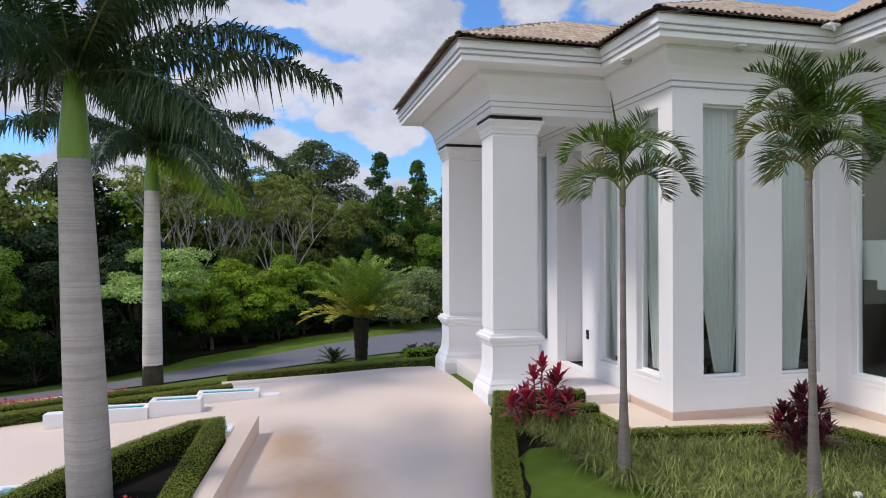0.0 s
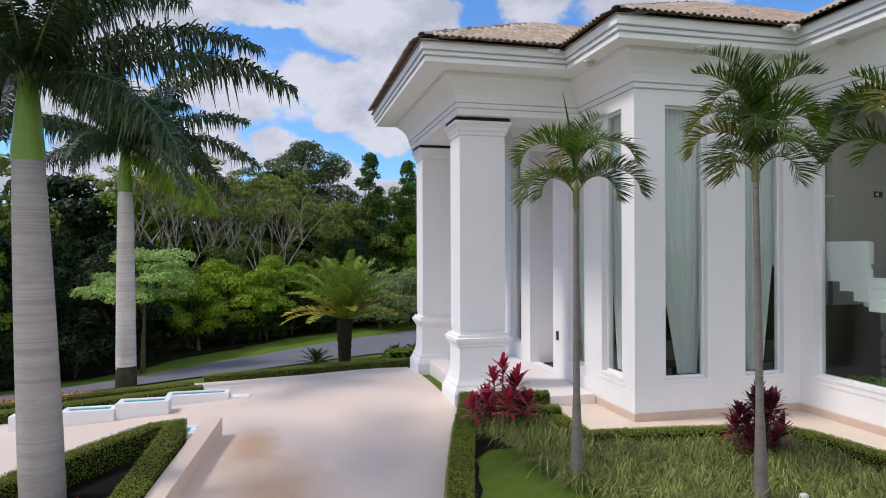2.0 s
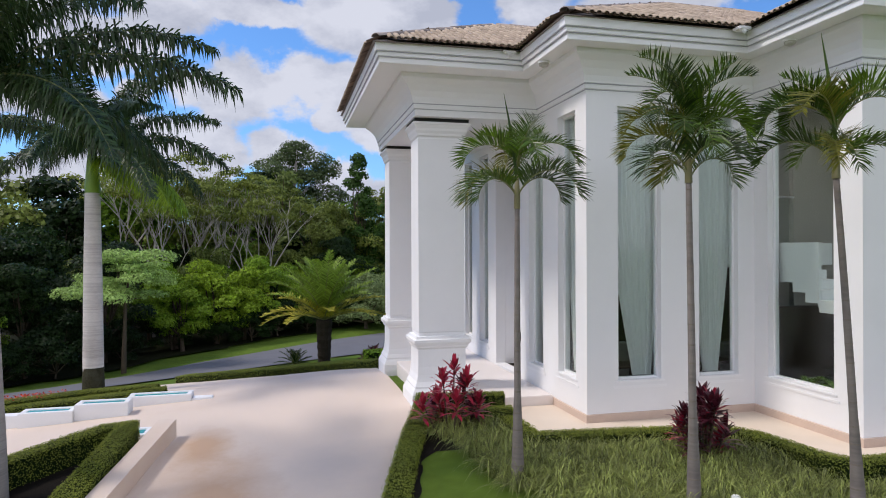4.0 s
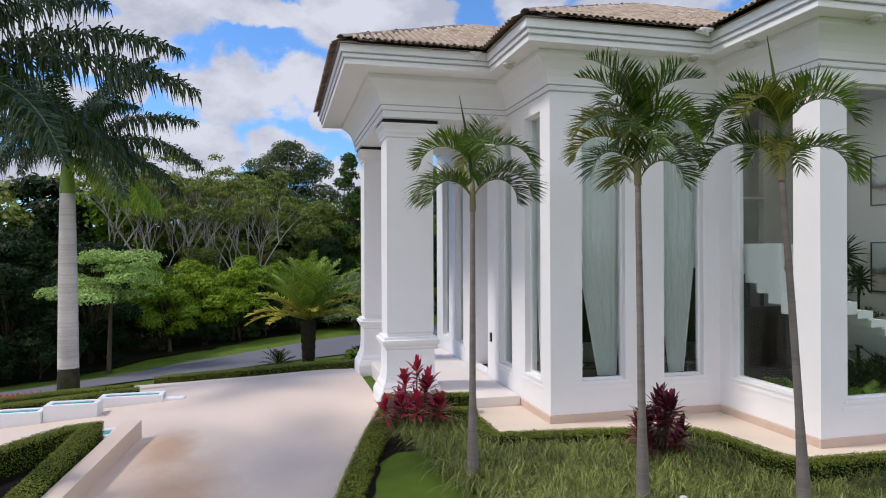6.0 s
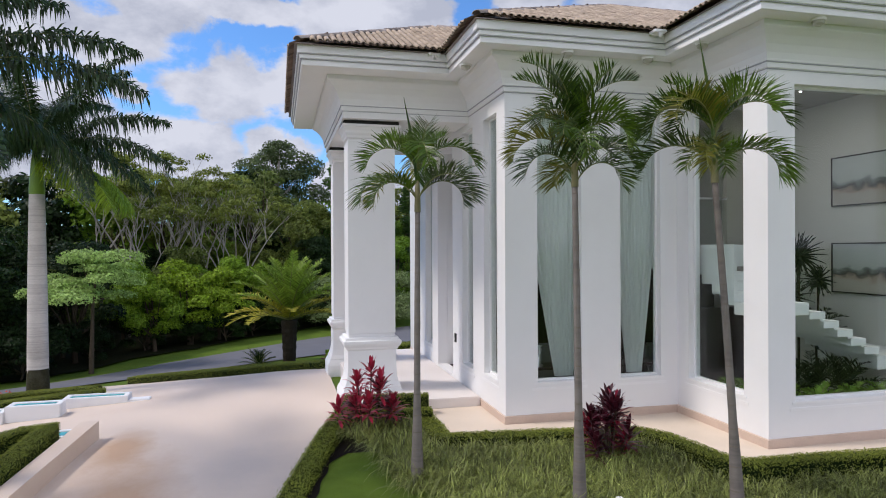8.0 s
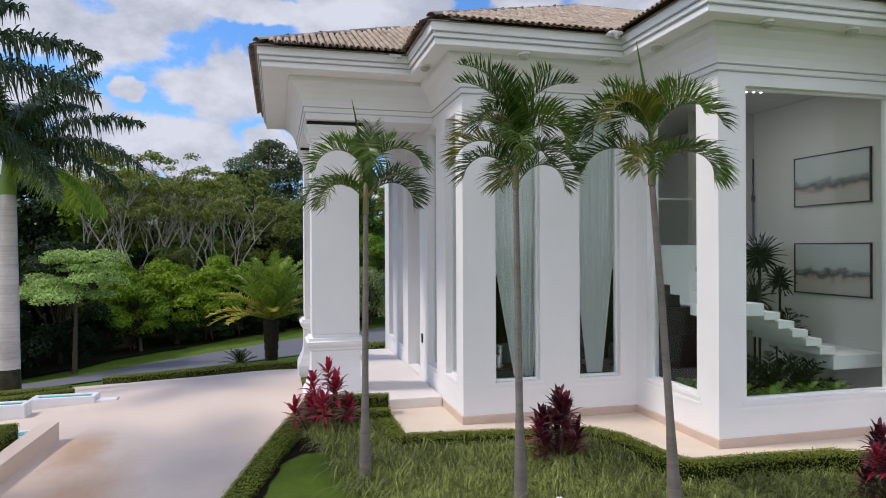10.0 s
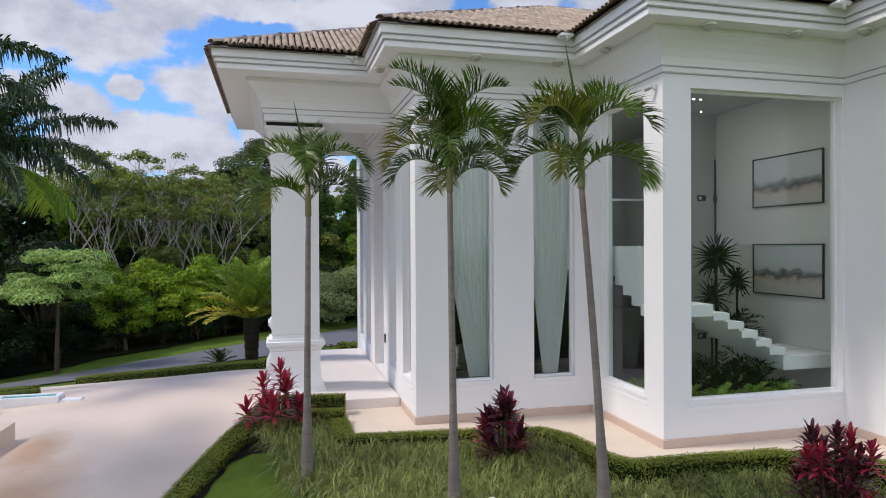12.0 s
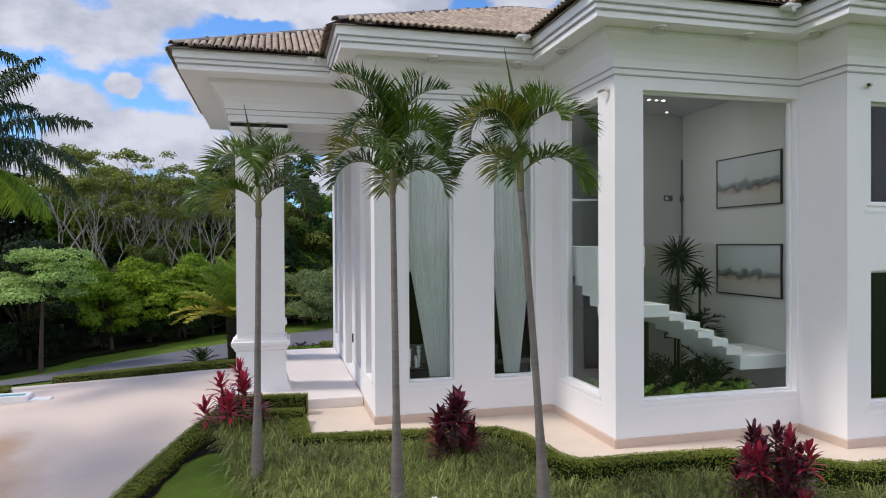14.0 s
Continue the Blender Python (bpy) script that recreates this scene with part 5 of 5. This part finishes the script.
def art_mat(seed):
    m = mat("abstract_canvas_%d" % seed, (0.52, 0.53, 0.50), 0.7, 0.2, 0.1, 1.5, 20, 0.0)
    t = m.node_tree
    link = t.links.new
    b = t.nodes["Principled BSDF"]
    co, sep = node(t, "ShaderNodeTexCoord"), node(t, "ShaderNodeSeparateXYZ")
    link(co.outputs["Generated"], sep.inputs[0])
    n = node(t, "ShaderNodeTexNoise", Scale=4.0 + seed, Detail=5.0)
    link(co.outputs["Generated"], n.inputs["Vector"])
    add = node(t, "ShaderNodeMath", )
    add.operation = "MULTIPLY_ADD"
    add.inputs[1].default_value = 0.35
    link(n.outputs["Fac"], add.inputs[0])
    link(sep.outputs["Z"], add.inputs[2])
    ramp = node(t, "ShaderNodeValToRGB")
    cr = ramp.color_ramp
    cr.elements[0].color, cr.elements[0].position = (0.45, 0.42, 0.37, 1), 0.38
    cr.elements[1].color, cr.elements[1].position = (0.50, 0.53, 0.52, 1), 0.85
    for p, c in ((0.48, (0.40, 0.33, 0.27, 1)), (0.56, (0.10, 0.10, 0.095, 1)), (0.64, (0.22, 0.24, 0.23, 1)), (0.70, (0.45, 0.48, 0.46, 1))):
        e = cr.elements.new(p)
        e.color = c
    link(add.outputs[0], ramp.inputs["Fac"])
    link(ramp.outputs[0], b.inputs["Base Color"])
    return m


# both tones are darker than INNER, chosen to dim the hall
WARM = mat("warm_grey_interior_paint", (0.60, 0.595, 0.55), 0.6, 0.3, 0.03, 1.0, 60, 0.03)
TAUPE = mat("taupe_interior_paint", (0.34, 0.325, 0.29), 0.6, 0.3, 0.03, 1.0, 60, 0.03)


def struct(name, bm2, material, label, category):
    return tagged(mesh_object(name, bm2, material), label, category, kind="structure")


IR = 13.12  # inner face of the picture wall
# dark floor and added panel stand in for the lounge's deep shade
struct("floor_lounge", boxes((L_X + T_W, F2 + T_W, -0.2, IN23 - 0.3, FAR_Y - T_W, 0.14)), WOOD, "lounge floor coloured dark to keep the curtained room black", "floor")
struct("wall_lounge_dark", boxes((L_X + T_W + 0.01, 14.1, 0.14, 11.64, 14.19, 2.39)), WOOD, "dark panel added to the lounge wall to blacken the room", "wall")
struct("floor", boxes((IN23 - 0.3, F2 + T_W, -0.2, 21.7, FAR_Y - T_W, 0.14), (IN23 + T_W, F3 + T_W, -0.2, IR, F2 + T_W, 0.14)), FLOORM, "polished pale stone floor inside the house", "floor")
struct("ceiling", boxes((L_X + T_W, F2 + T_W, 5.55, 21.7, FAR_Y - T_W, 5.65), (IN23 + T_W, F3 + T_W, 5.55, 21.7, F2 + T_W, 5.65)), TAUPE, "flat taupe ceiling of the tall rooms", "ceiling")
struct("wall_picture", boxes((IR, F3 + 0.002, 0.14, IR + 0.1, FAR_Y - T_W, 5.55), (IN34 + 0.132, F3 + 0.002, 0.14, IR, F3 + T_W, 5.55)), WARM, "warm grey interior wall hung with two pictures", "wall")
struct("wall_hall_back", boxes((11.65, 11.0, 0.14, IR, 11.12, 5.55), (IN23 - 2.6, 13.6, 2.85, 11.65, 13.75, 5.55), (L_X + T_W, 14.2, 0.14, 11.65, 14.35, 2.4)), TAUPE, "taupe rear wall of the stair hall", "wall")
struct("floor_upper", boxes((7.2, 10.9, 2.40, 11.65, 13.6, 2.85), (9.86, 10.06, 2.45, 11.65, 10.9, 2.849)), INNER, "white edge of the upper floor", "floor")
# panel's dark colour carries the shade under the upper floor
struct("wall_panel", boxes((9.0, 11.4, 0.14, 11.65, 11.5, 2.40)), WOOD, "dark walnut wall panel, blackened for the shade beneath the upper floor", "wall")
struct("wall_upper_panel", boxes((9.4, 13.5, 2.851, 10.6, 13.59, 5.2)), WOOD, "dark wooden panel on the upper floor", "wall")
struct("wall_panel_low", boxes((9.76, 9.9, 0.14, 11.62, 9.98, 1.72)), WOOD, "dark panel beneath the stairs", "wall")
# sofa grey reused on this wall, its dimness given as colour
struct("wall_wing_inner", boxes((IR + 0.11, 8.6, 0.14, 21.7, 8.7, 5.55)), SOFA, "inner wall of the wing's room, coloured grey to look dim", "wall")
struct("trim_planter_kerb", boxes((IN23 + T_W + 0.02, 7.95, 0.14, 12.0, 8.02, 0.34)), INNER, "white kerb of the indoor plant bed", "trim")

rail = thing("glass_railing", "clear glass railing on the upper floor's edge", "railing")
g = part("pane", boxes((7.3, 10.93, 2.86, 11.6, 10.94, 3.75)), GLASS, rail)
g.visible_shadow = False
part("handrail", boxes((7.3, 10.91, 3.75, 11.6, 10.96, 3.79), bevel=0.008), CHROME, rail, "thin steel handrail")


def staircase():
    s = thing("staircase", "white folded-plate staircase rising beside the great window", "staircase")
    part("landing", boxes((12.09, 8.0, 0.86, IR - 0.005, 9.2, 1.08), bevel=0.008), INNER, s)
    part("landing", boxes((9.80, 8.0, 1.76, 10.80, 8.44, 1.95), bevel=0.008), INNER, s)
    part("landing", boxes((10.5, 8.442, 1.76, 10.80, 9.2, 1.95), bevel=0.008), INNER, s)
    for k in range(5):
        x0, z = 10.80 + 0.258 * k, 1.95 - 0.145 * (k + 1)
        part("step", boxes((x0, 8.0, z - 0.11, x0 + 0.29, 9.2, z), (x0 - 0.05, 8.012, z + 0.002, x0 - 0.004, 9.188, z + 0.03)), INNER, s)
    for k in range(6):
        y0, z = 8.45 + 0.267 * k, 1.95 + 0.15 * (k + 1)
        part("step", boxes((9.87, y0, z - 0.20, 10.48, y0 + 0.262, z)), INNER, s)
        part("stringer", boxes((9.81, y0, z - 0.20, 9.865, y0 + 0.2665, 2.85)), INNER, s, "white solid side of the upper flight")
    side = part("glass_side", boxes((10.85, 9.14, 1.30, 12.0, 9.15, 2.35)), GLASS, s, "clear glass balustrade")
    side.visible_shadow = False


staircase()


def picture(z0, z1, seed, label):
    p = thing("picture", label, "picture", (0, 0, 0), "pictures on the stair wall")
    y0, y1, x = 8.23, 9.89, IR
    part("canvas", boxes((x - 0.025, y0 + 0.02, z0 + 0.02, x - 0.006, y1 - 0.02, z1 - 0.02)), art_mat(seed), p, "misty grey and brown abstract")
    part("frame", boxes((x - 0.04, y0, z0, x - 0.003, y0 + 0.022, z1), (x - 0.04, y1 - 0.022, z0, x - 0.003, y1, z1), (x - 0.04, y0 + 0.022, z0, x - 0.003, y1 - 0.022, z0 + 0.022), (x - 0.04, y0 + 0.022, z1 - 0.022, x - 0.003, y1 - 0.022, z1)), BLACK, p, "thin dark frame")


picture(3.56, 4.48, 1, "wide framed abstract landscape hung high on the wall")
picture(1.95, 2.88, 3, "wide framed abstract landscape hung lower on the wall")

rod = thing("hanging_rod", "thin black rod hanging by the stair wall", "rod")
part("rod", boxes((13.06, 10.96, 2.9, 13.09, 10.99, 4.63)), BLACK, rod)
part("clip", boxes((13.04, 10.95, 3.75, 13.105, 10.998, 3.88)), BLACK, rod)
for nm, z in (("thermostat", 3.77), ("switch_plate", 0.93)):
    w = thing(nm, "small dark wall control on the hall's back wall", "switch")
    part("plate", boxes((12.66, 10.975, z, 12.86, 10.998, z + 0.12), bevel=0.004), BLACK, w)
    part("button", boxes((12.69, 10.968, z + 0.03, 12.75, 10.976, z + 0.09)), GREYLENS, w)


def curtain(axis, plane, a0, a1, b0, b1, label, top=5.2, low=0.66, tie=1.9):
    """A long sheer curtain with soft folds, gathered towards its foot."""
    t = thing("curtain", label, "curtain", (0, 0, 0), "sheer curtains")
    c, n, m = Cloud(), 72, 26
    verts = []
    for j in range(m + 1):
        z = top + (low - top) * j / m
        s = max(0.0, (3.3 - z) / (3.3 - low))
        s = min(1.0, s) ** 1.1
        for i in range(n + 1):
            u = i / n
            a = (a0 + (a1 - a0) * u) * (1 - s) + (b0 + (b1 - b0) * u) * s
            d = plane + (0.048 * math.sin(u * 2 * math.pi * 11 + 0.3 * math.sin(3 * u)) + 0.015 * math.sin(u * 37)) * (1 - 0.3 * s)
            verts.append((d, a, z) if axis == "x" else (a, d, z))
    c.add(verts, [(j * (n + 1) + i, j * (n + 1) + i + 1, (j + 1) * (n + 1) + i + 1, (j + 1) * (n + 1) + i) for j in range(m) for i in range(n)])
    c.make("fabric", CLOTH, t, smoothed=True)
    rod2 = (plane - 0.01, a0 - 0.05, top - 0.02, plane + 0.01, a1 + 0.05, top) if axis == "x" else (a0 - 0.05, plane - 0.01, top - 0.02, a1 + 0.05, plane + 0.01, top)
    part("rail", boxes(rod2), PLASTIC, t, "white curtain rail")


curtain("y", 9.82, 6.95, 7.90, 7.40, 7.72, "pale green-white sheer curtain gathered at its foot")
curtain("y", 9.82, 8.46, 9.28, 8.74, 9.00, "pale green-white sheer curtain tied to one side")
curtain("x", 6.70, 9.98, 10.75, 10.25, 10.5, "pale sheer curtain behind a window facing the driveway")
curtain("x", 6.70, 11.3, 12.1, 11.55, 11.85, "pale sheer curtain behind a window facing the driveway")
curtain("x", 6.70, 14.6, 15.4, 14.9, 15.2, "pale sheer curtain beyond the entrance")

rosette("dracaena", "tall dark spiky dracaena behind the stairs", "potted plant", (11.98, 9.5, 0.14), L_INDOOR, 60, 0.44, 3, 0.05, 81, 2.5, 0.024, -60, 0.35, "indoor plants", 0.06)
rosette("dracaena", "smaller dark spiky dracaena behind the stairs", "potted plant", (12.5, 9.6, 0.14), L_INDOOR, 44, 0.32, 3, 0.05, 82, 2.05, 0.02, -60, 0.35, "indoor plants", 0.05)
rosette("dracaena", "low dark spiky dracaena behind the stairs", "potted plant", (12.08, 9.75, 0.14), L_INDOOR, 40, 0.36, 3, 0.05, 89, 1.75, 0.02, -60, 0.35, "indoor plants", 0.05)
rosette("indoor_palm", "dark feathery palm beside the stair wall", "potted plant", (12.28, 9.4, 0.14), L_INDOOR, 14, 0.6, 16, 0.2, 90, 1.15, 0.03, 10, 1.3, "indoor plants", 0.03)
for x, y, s, m2, lab in ((10.25, 7.82, 83, L_FERN, "low bright green fern at the foot of the window"), (10.8, 7.80, 84, L_FERN, "leafy bright green plant at the foot of the window"), (11.45, 7.82, 85, L_FERN, "low leafy plant behind the glass"),
                         (9.98, 8.3, 88, L_FERN, "bright leafy plant by the return window"), (9.98, 8.75, 91, L_FERN, "bright leafy plant by the return window"), (11.95, 7.82, 92, L_FERN, "low leafy plant behind the glass"), (11.9, 8.45, 93, L_INDOOR, "dark feathery palm beneath the stairs"), (10.75, 8.5, 86, L_INDOOR, "dark feathery palm in the indoor bed"), (11.35, 8.5, 87, L_INDOOR, "dark feathery palm beneath the stairs")):
    tallp = m2 is L_INDOOR
    rosette("indoor_palm" if tallp else "indoor_fern", lab, "potted plant", (x, y, 0.30), m2, 16 if tallp else 20, 0.85 if tallp else 0.36, 16, 0.2 if tallp else 0.14, s, 0.12, 0.03, 20 if tallp else 0, 1.2, "indoor plants", 0.035)
struct("ground_indoor_bed", boxes((IN23 + T_W + 0.02, F3 + T_W + 0.02, 0.141, 12.0, 7.95, 0.30), (IN23 + T_W + 0.02, 8.02, 0.141, 12.0, 9.0, 0.30)), SOIL, "dark soil of the indoor plant bed", "soil")


def sofa(at, turn, label):
    s = thing("sofa", label, "sofa")
    s.matrix_basis = pose(*at, 0, 0, turn)
    part("base", boxes((-0.9, -0.4, 0.06, 0.9, 0.4, 0.40), bevel=0.04), SOFA, s)
    part("backrest", boxes((-0.9, 0.22, 0.40, 0.9, 0.42, 0.85), bevel=0.05), SOFA, s)
    for x in (-0.9, 0.72):
        part("armrest", boxes((x, -0.4, 0.40, x + 0.18, 0.22, 0.62), bevel=0.04), SOFA, s)
    for x in (-0.7, 0.05):
        part("seat_cushion", boxes((x, -0.38, 0.40, x + 0.66, 0.2, 0.52), bevel=0.04), SOFA, s)


sofa((10.6, 10.5, 0.14), 0, "grey upholstered sofa beneath the upper floor")
sofa((8.2, 11.6, 0.14), 180, "grey upholstered sofa behind the curtained windows")


def side_table(at):
    t = thing("side_table", "dark wooden side table behind the curtained window", "table", at)
    part("tabletop", boxes((-0.45, -0.25, 0.60, 0.45, 0.25, 0.64), bevel=0.006), WOOD, t)
    for x in (-0.42, 0.37):
        for y in (-0.22, 0.17):
            part("leg", boxes((x, y, 0.0, x + 0.05, y + 0.05, 0.60)), WOOD, t)
    return t


def candlestick(at, tall):
    c = thing("candlestick", "polished silver candlestick on the side table", "candlestick", at, "silver ornaments")
    cl = Cloud()
    prof = [(0.0, 0.07), (0.02, 0.06), (0.05, 0.02), (0.5, 0.035), (0.55, 0.02), (0.8, 0.045), (0.9, 0.02), (1.0, 0.05)]
    tube(cl, [(0, 0, z * tall) for z, _ in prof], [r for _, r in prof], 12)
    cl.make("stem", CHROME, c, smoothed=True)


side_table((7.3, 10.2, 0.14))
side_table((9.05, 10.2, 0.14))
for x, y, h in ((7.04, 10.08, 0.40), (7.13, 10.2, 0.30), (7.22, 10.1, 0.2), (7.3, 10.24, 0.34), (8.98, 10.1, 0.2), (9.12, 10.15, 0.14)):
    candlestick((x, y, 0.78), h)


# ceiling lights of the tall rooms
GLOW = lamp_mat("warm_white_lamp", (1.0, 0.93, 0.82), 14.0)


def downlight(x, y):
    d = thing("downlight", "small round recessed ceiling light, lit", "ceiling light", (x, y, 5.55), "recessed ceiling lights")
    for nm, r, z, m2 in (("ring", 0.03, -0.010, CHROME), ("lens", 0.02, -0.014, GLOW)):
        c = Cloud()
        tube(c, [(0, 0, 0.0), (0, 0, z)], [r, r], 14)
        c.make(nm, m2, d)


for x in (11.25, 11.4, 11.55, 11.7, 11.85):
    for y in (9.3, 9.75):
        downlight(x, y)
downlight(12.55, 10.7)
# bare area lamps added as room fill; only the hall has visible fittings
for x, y, power, size in ((11.1, 9.2, 15, 1.6), (8.3, 12.0, 14, 1.6), (10.5, 12.4, 6, 0.8)):
    lamp = new("ceiling_fill", bpy.data.lights.new("ceiling_fill", "AREA"))
    lamp.data.energy, lamp.data.size, lamp.data.color = power, size, (1.0, 0.95, 0.87)
    lamp.location = (x, y, 5.5)

# ---- small fittings outside ----


def soffit_lamp(x, y):
    s = thing("soffit_lamp", "round frosted lamp under the white eaves", "lamp", (x, y, SOFFIT), "lamps under the eaves")
    for nm, prof, m2 in (("base", [(0.0, 0.10), (-0.03, 0.10)], TRIM), ("lens", [(-0.03, 0.085), (-0.07, 0.075), (-0.095, 0.03)], GREYLENS)):
        c = Cloud()
        tube(c, [(0, 0, z) for z, _ in prof], [r for _, r in prof], 16)
        c.make(nm, m2, s, smoothed=False)


for x, y in ((9.95, 6.93), (11.35, 6.93), (9.08, 8.2), (7.3, 9.06), (8.7, 9.06), (5.95, 10.1), (12.2, 6.6), (13.4, 6.0)):
    soffit_lamp(x, y)


def gutter_box(x, y):
    g2 = thing("gutter_outlet", "white rainwater box with round spout at the eaves", "gutter", (x, y, EAVE - 0.02), "rainwater outlets")
    part("box", boxes((-0.11, -0.09, -0.02, 0.11, 0.09, 0.03), bevel=0.012), TRIM, g2)
    c = Cloud()
    tube(c, [(0, -0.05, -0.02), (0, -0.06, -0.05), (0, -0.08, -0.085)], [0.034, 0.034, 0.028], 12)
    c.make("spout", TRIM, g2, smoothed=True)


for x, y in ((5.55, 10.72), (8.68, 8.74), (11.78, 6.60)):
    gutter_box(x, y)


def security_camera(x, y, z, turn):
    s = thing("security_camera", "small grey security camera on the white wall", "camera", (0, 0, 0), "security cameras")
    s.matrix_basis = pose(x, y, z, 0, 0, turn)
    part("bracket", boxes((-0.03, -0.06, -0.03, 0.03, 0.0, 0.03), bevel=0.006), PLASTIC, s)
    c = Cloud()
    tube(c, [(0.0, -0.06, 0.0), (-0.03, -0.09, -0.01), (-0.10, -0.12, -0.025)], [0.02, 0.026, 0.026], 12)
    c.make("body", GREYLENS, s, smoothed=True)
    c = Cloud()
    tube(c, [(-0.10, -0.12, -0.025), (-0.105, -0.122, -0.026)], [0.021, 0.019], 12)
    c.make("lens", BLACK, s)


security_camera(IN23 - 0.0, F3 + 0.16, 5.12, -90)
security_camera(12.98, F4, 5.12, 0)
i = thing("intercom", "small black intercom beside the entrance niche", "intercom")
part("body", boxes((L_X - 0.025, 12.46, 0.90, L_X - 0.002, 12.56, 1.08), bevel=0.005), BLACK, i)
part("button", boxes((L_X - 0.03, 12.50, 0.95, L_X - 0.024, 12.53, 0.98)), GREYLENS, i)
d1 = thing("door_1", "tall white entrance door deep in its niche", "door", kind="structure")
part("door_leaf", boxes((L_X + 0.6, 12.6, 0.17, L_X + 0.66, 14.2, 4.95)), TRIM, d1)
part("door_frame", boxes((L_X + T_W + 0.002, 12.62, 0.17, L_X + 0.66, 12.75, 5.0), (L_X + T_W + 0.002, 14.05, 0.17, L_X + 0.66, 14.2, 5.0), (L_X + T_W + 0.002, 12.75, 4.95, L_X + 0.66, 14.05, 5.05)), WHITE, d1)
part("door_handle", boxes((L_X + 0.54, 12.9, 0.9, L_X + 0.57, 12.93, 1.9), (L_X + 0.57, 12.9, 1.0, L_X + 0.6, 12.93, 1.03), (L_X + 0.57, 12.9, 1.77, L_X + 0.6, 12.93, 1.8)), CHROME, d1, "long steel pull handle")
sp = thing("garden_spotlight", "small pale garden spotlight in the grass", "lamp", (6.6, 6.25, garden_z(6.6, 6.25)))
part("stake", boxes((-0.012, -0.012, 0.0, 0.012, 0.012, 0.28)), BLACK, sp)
part("head", boxes((-0.04, -0.04, 0.28, 0.04, 0.04, 0.34), bevel=0.012), PLASTIC, sp)
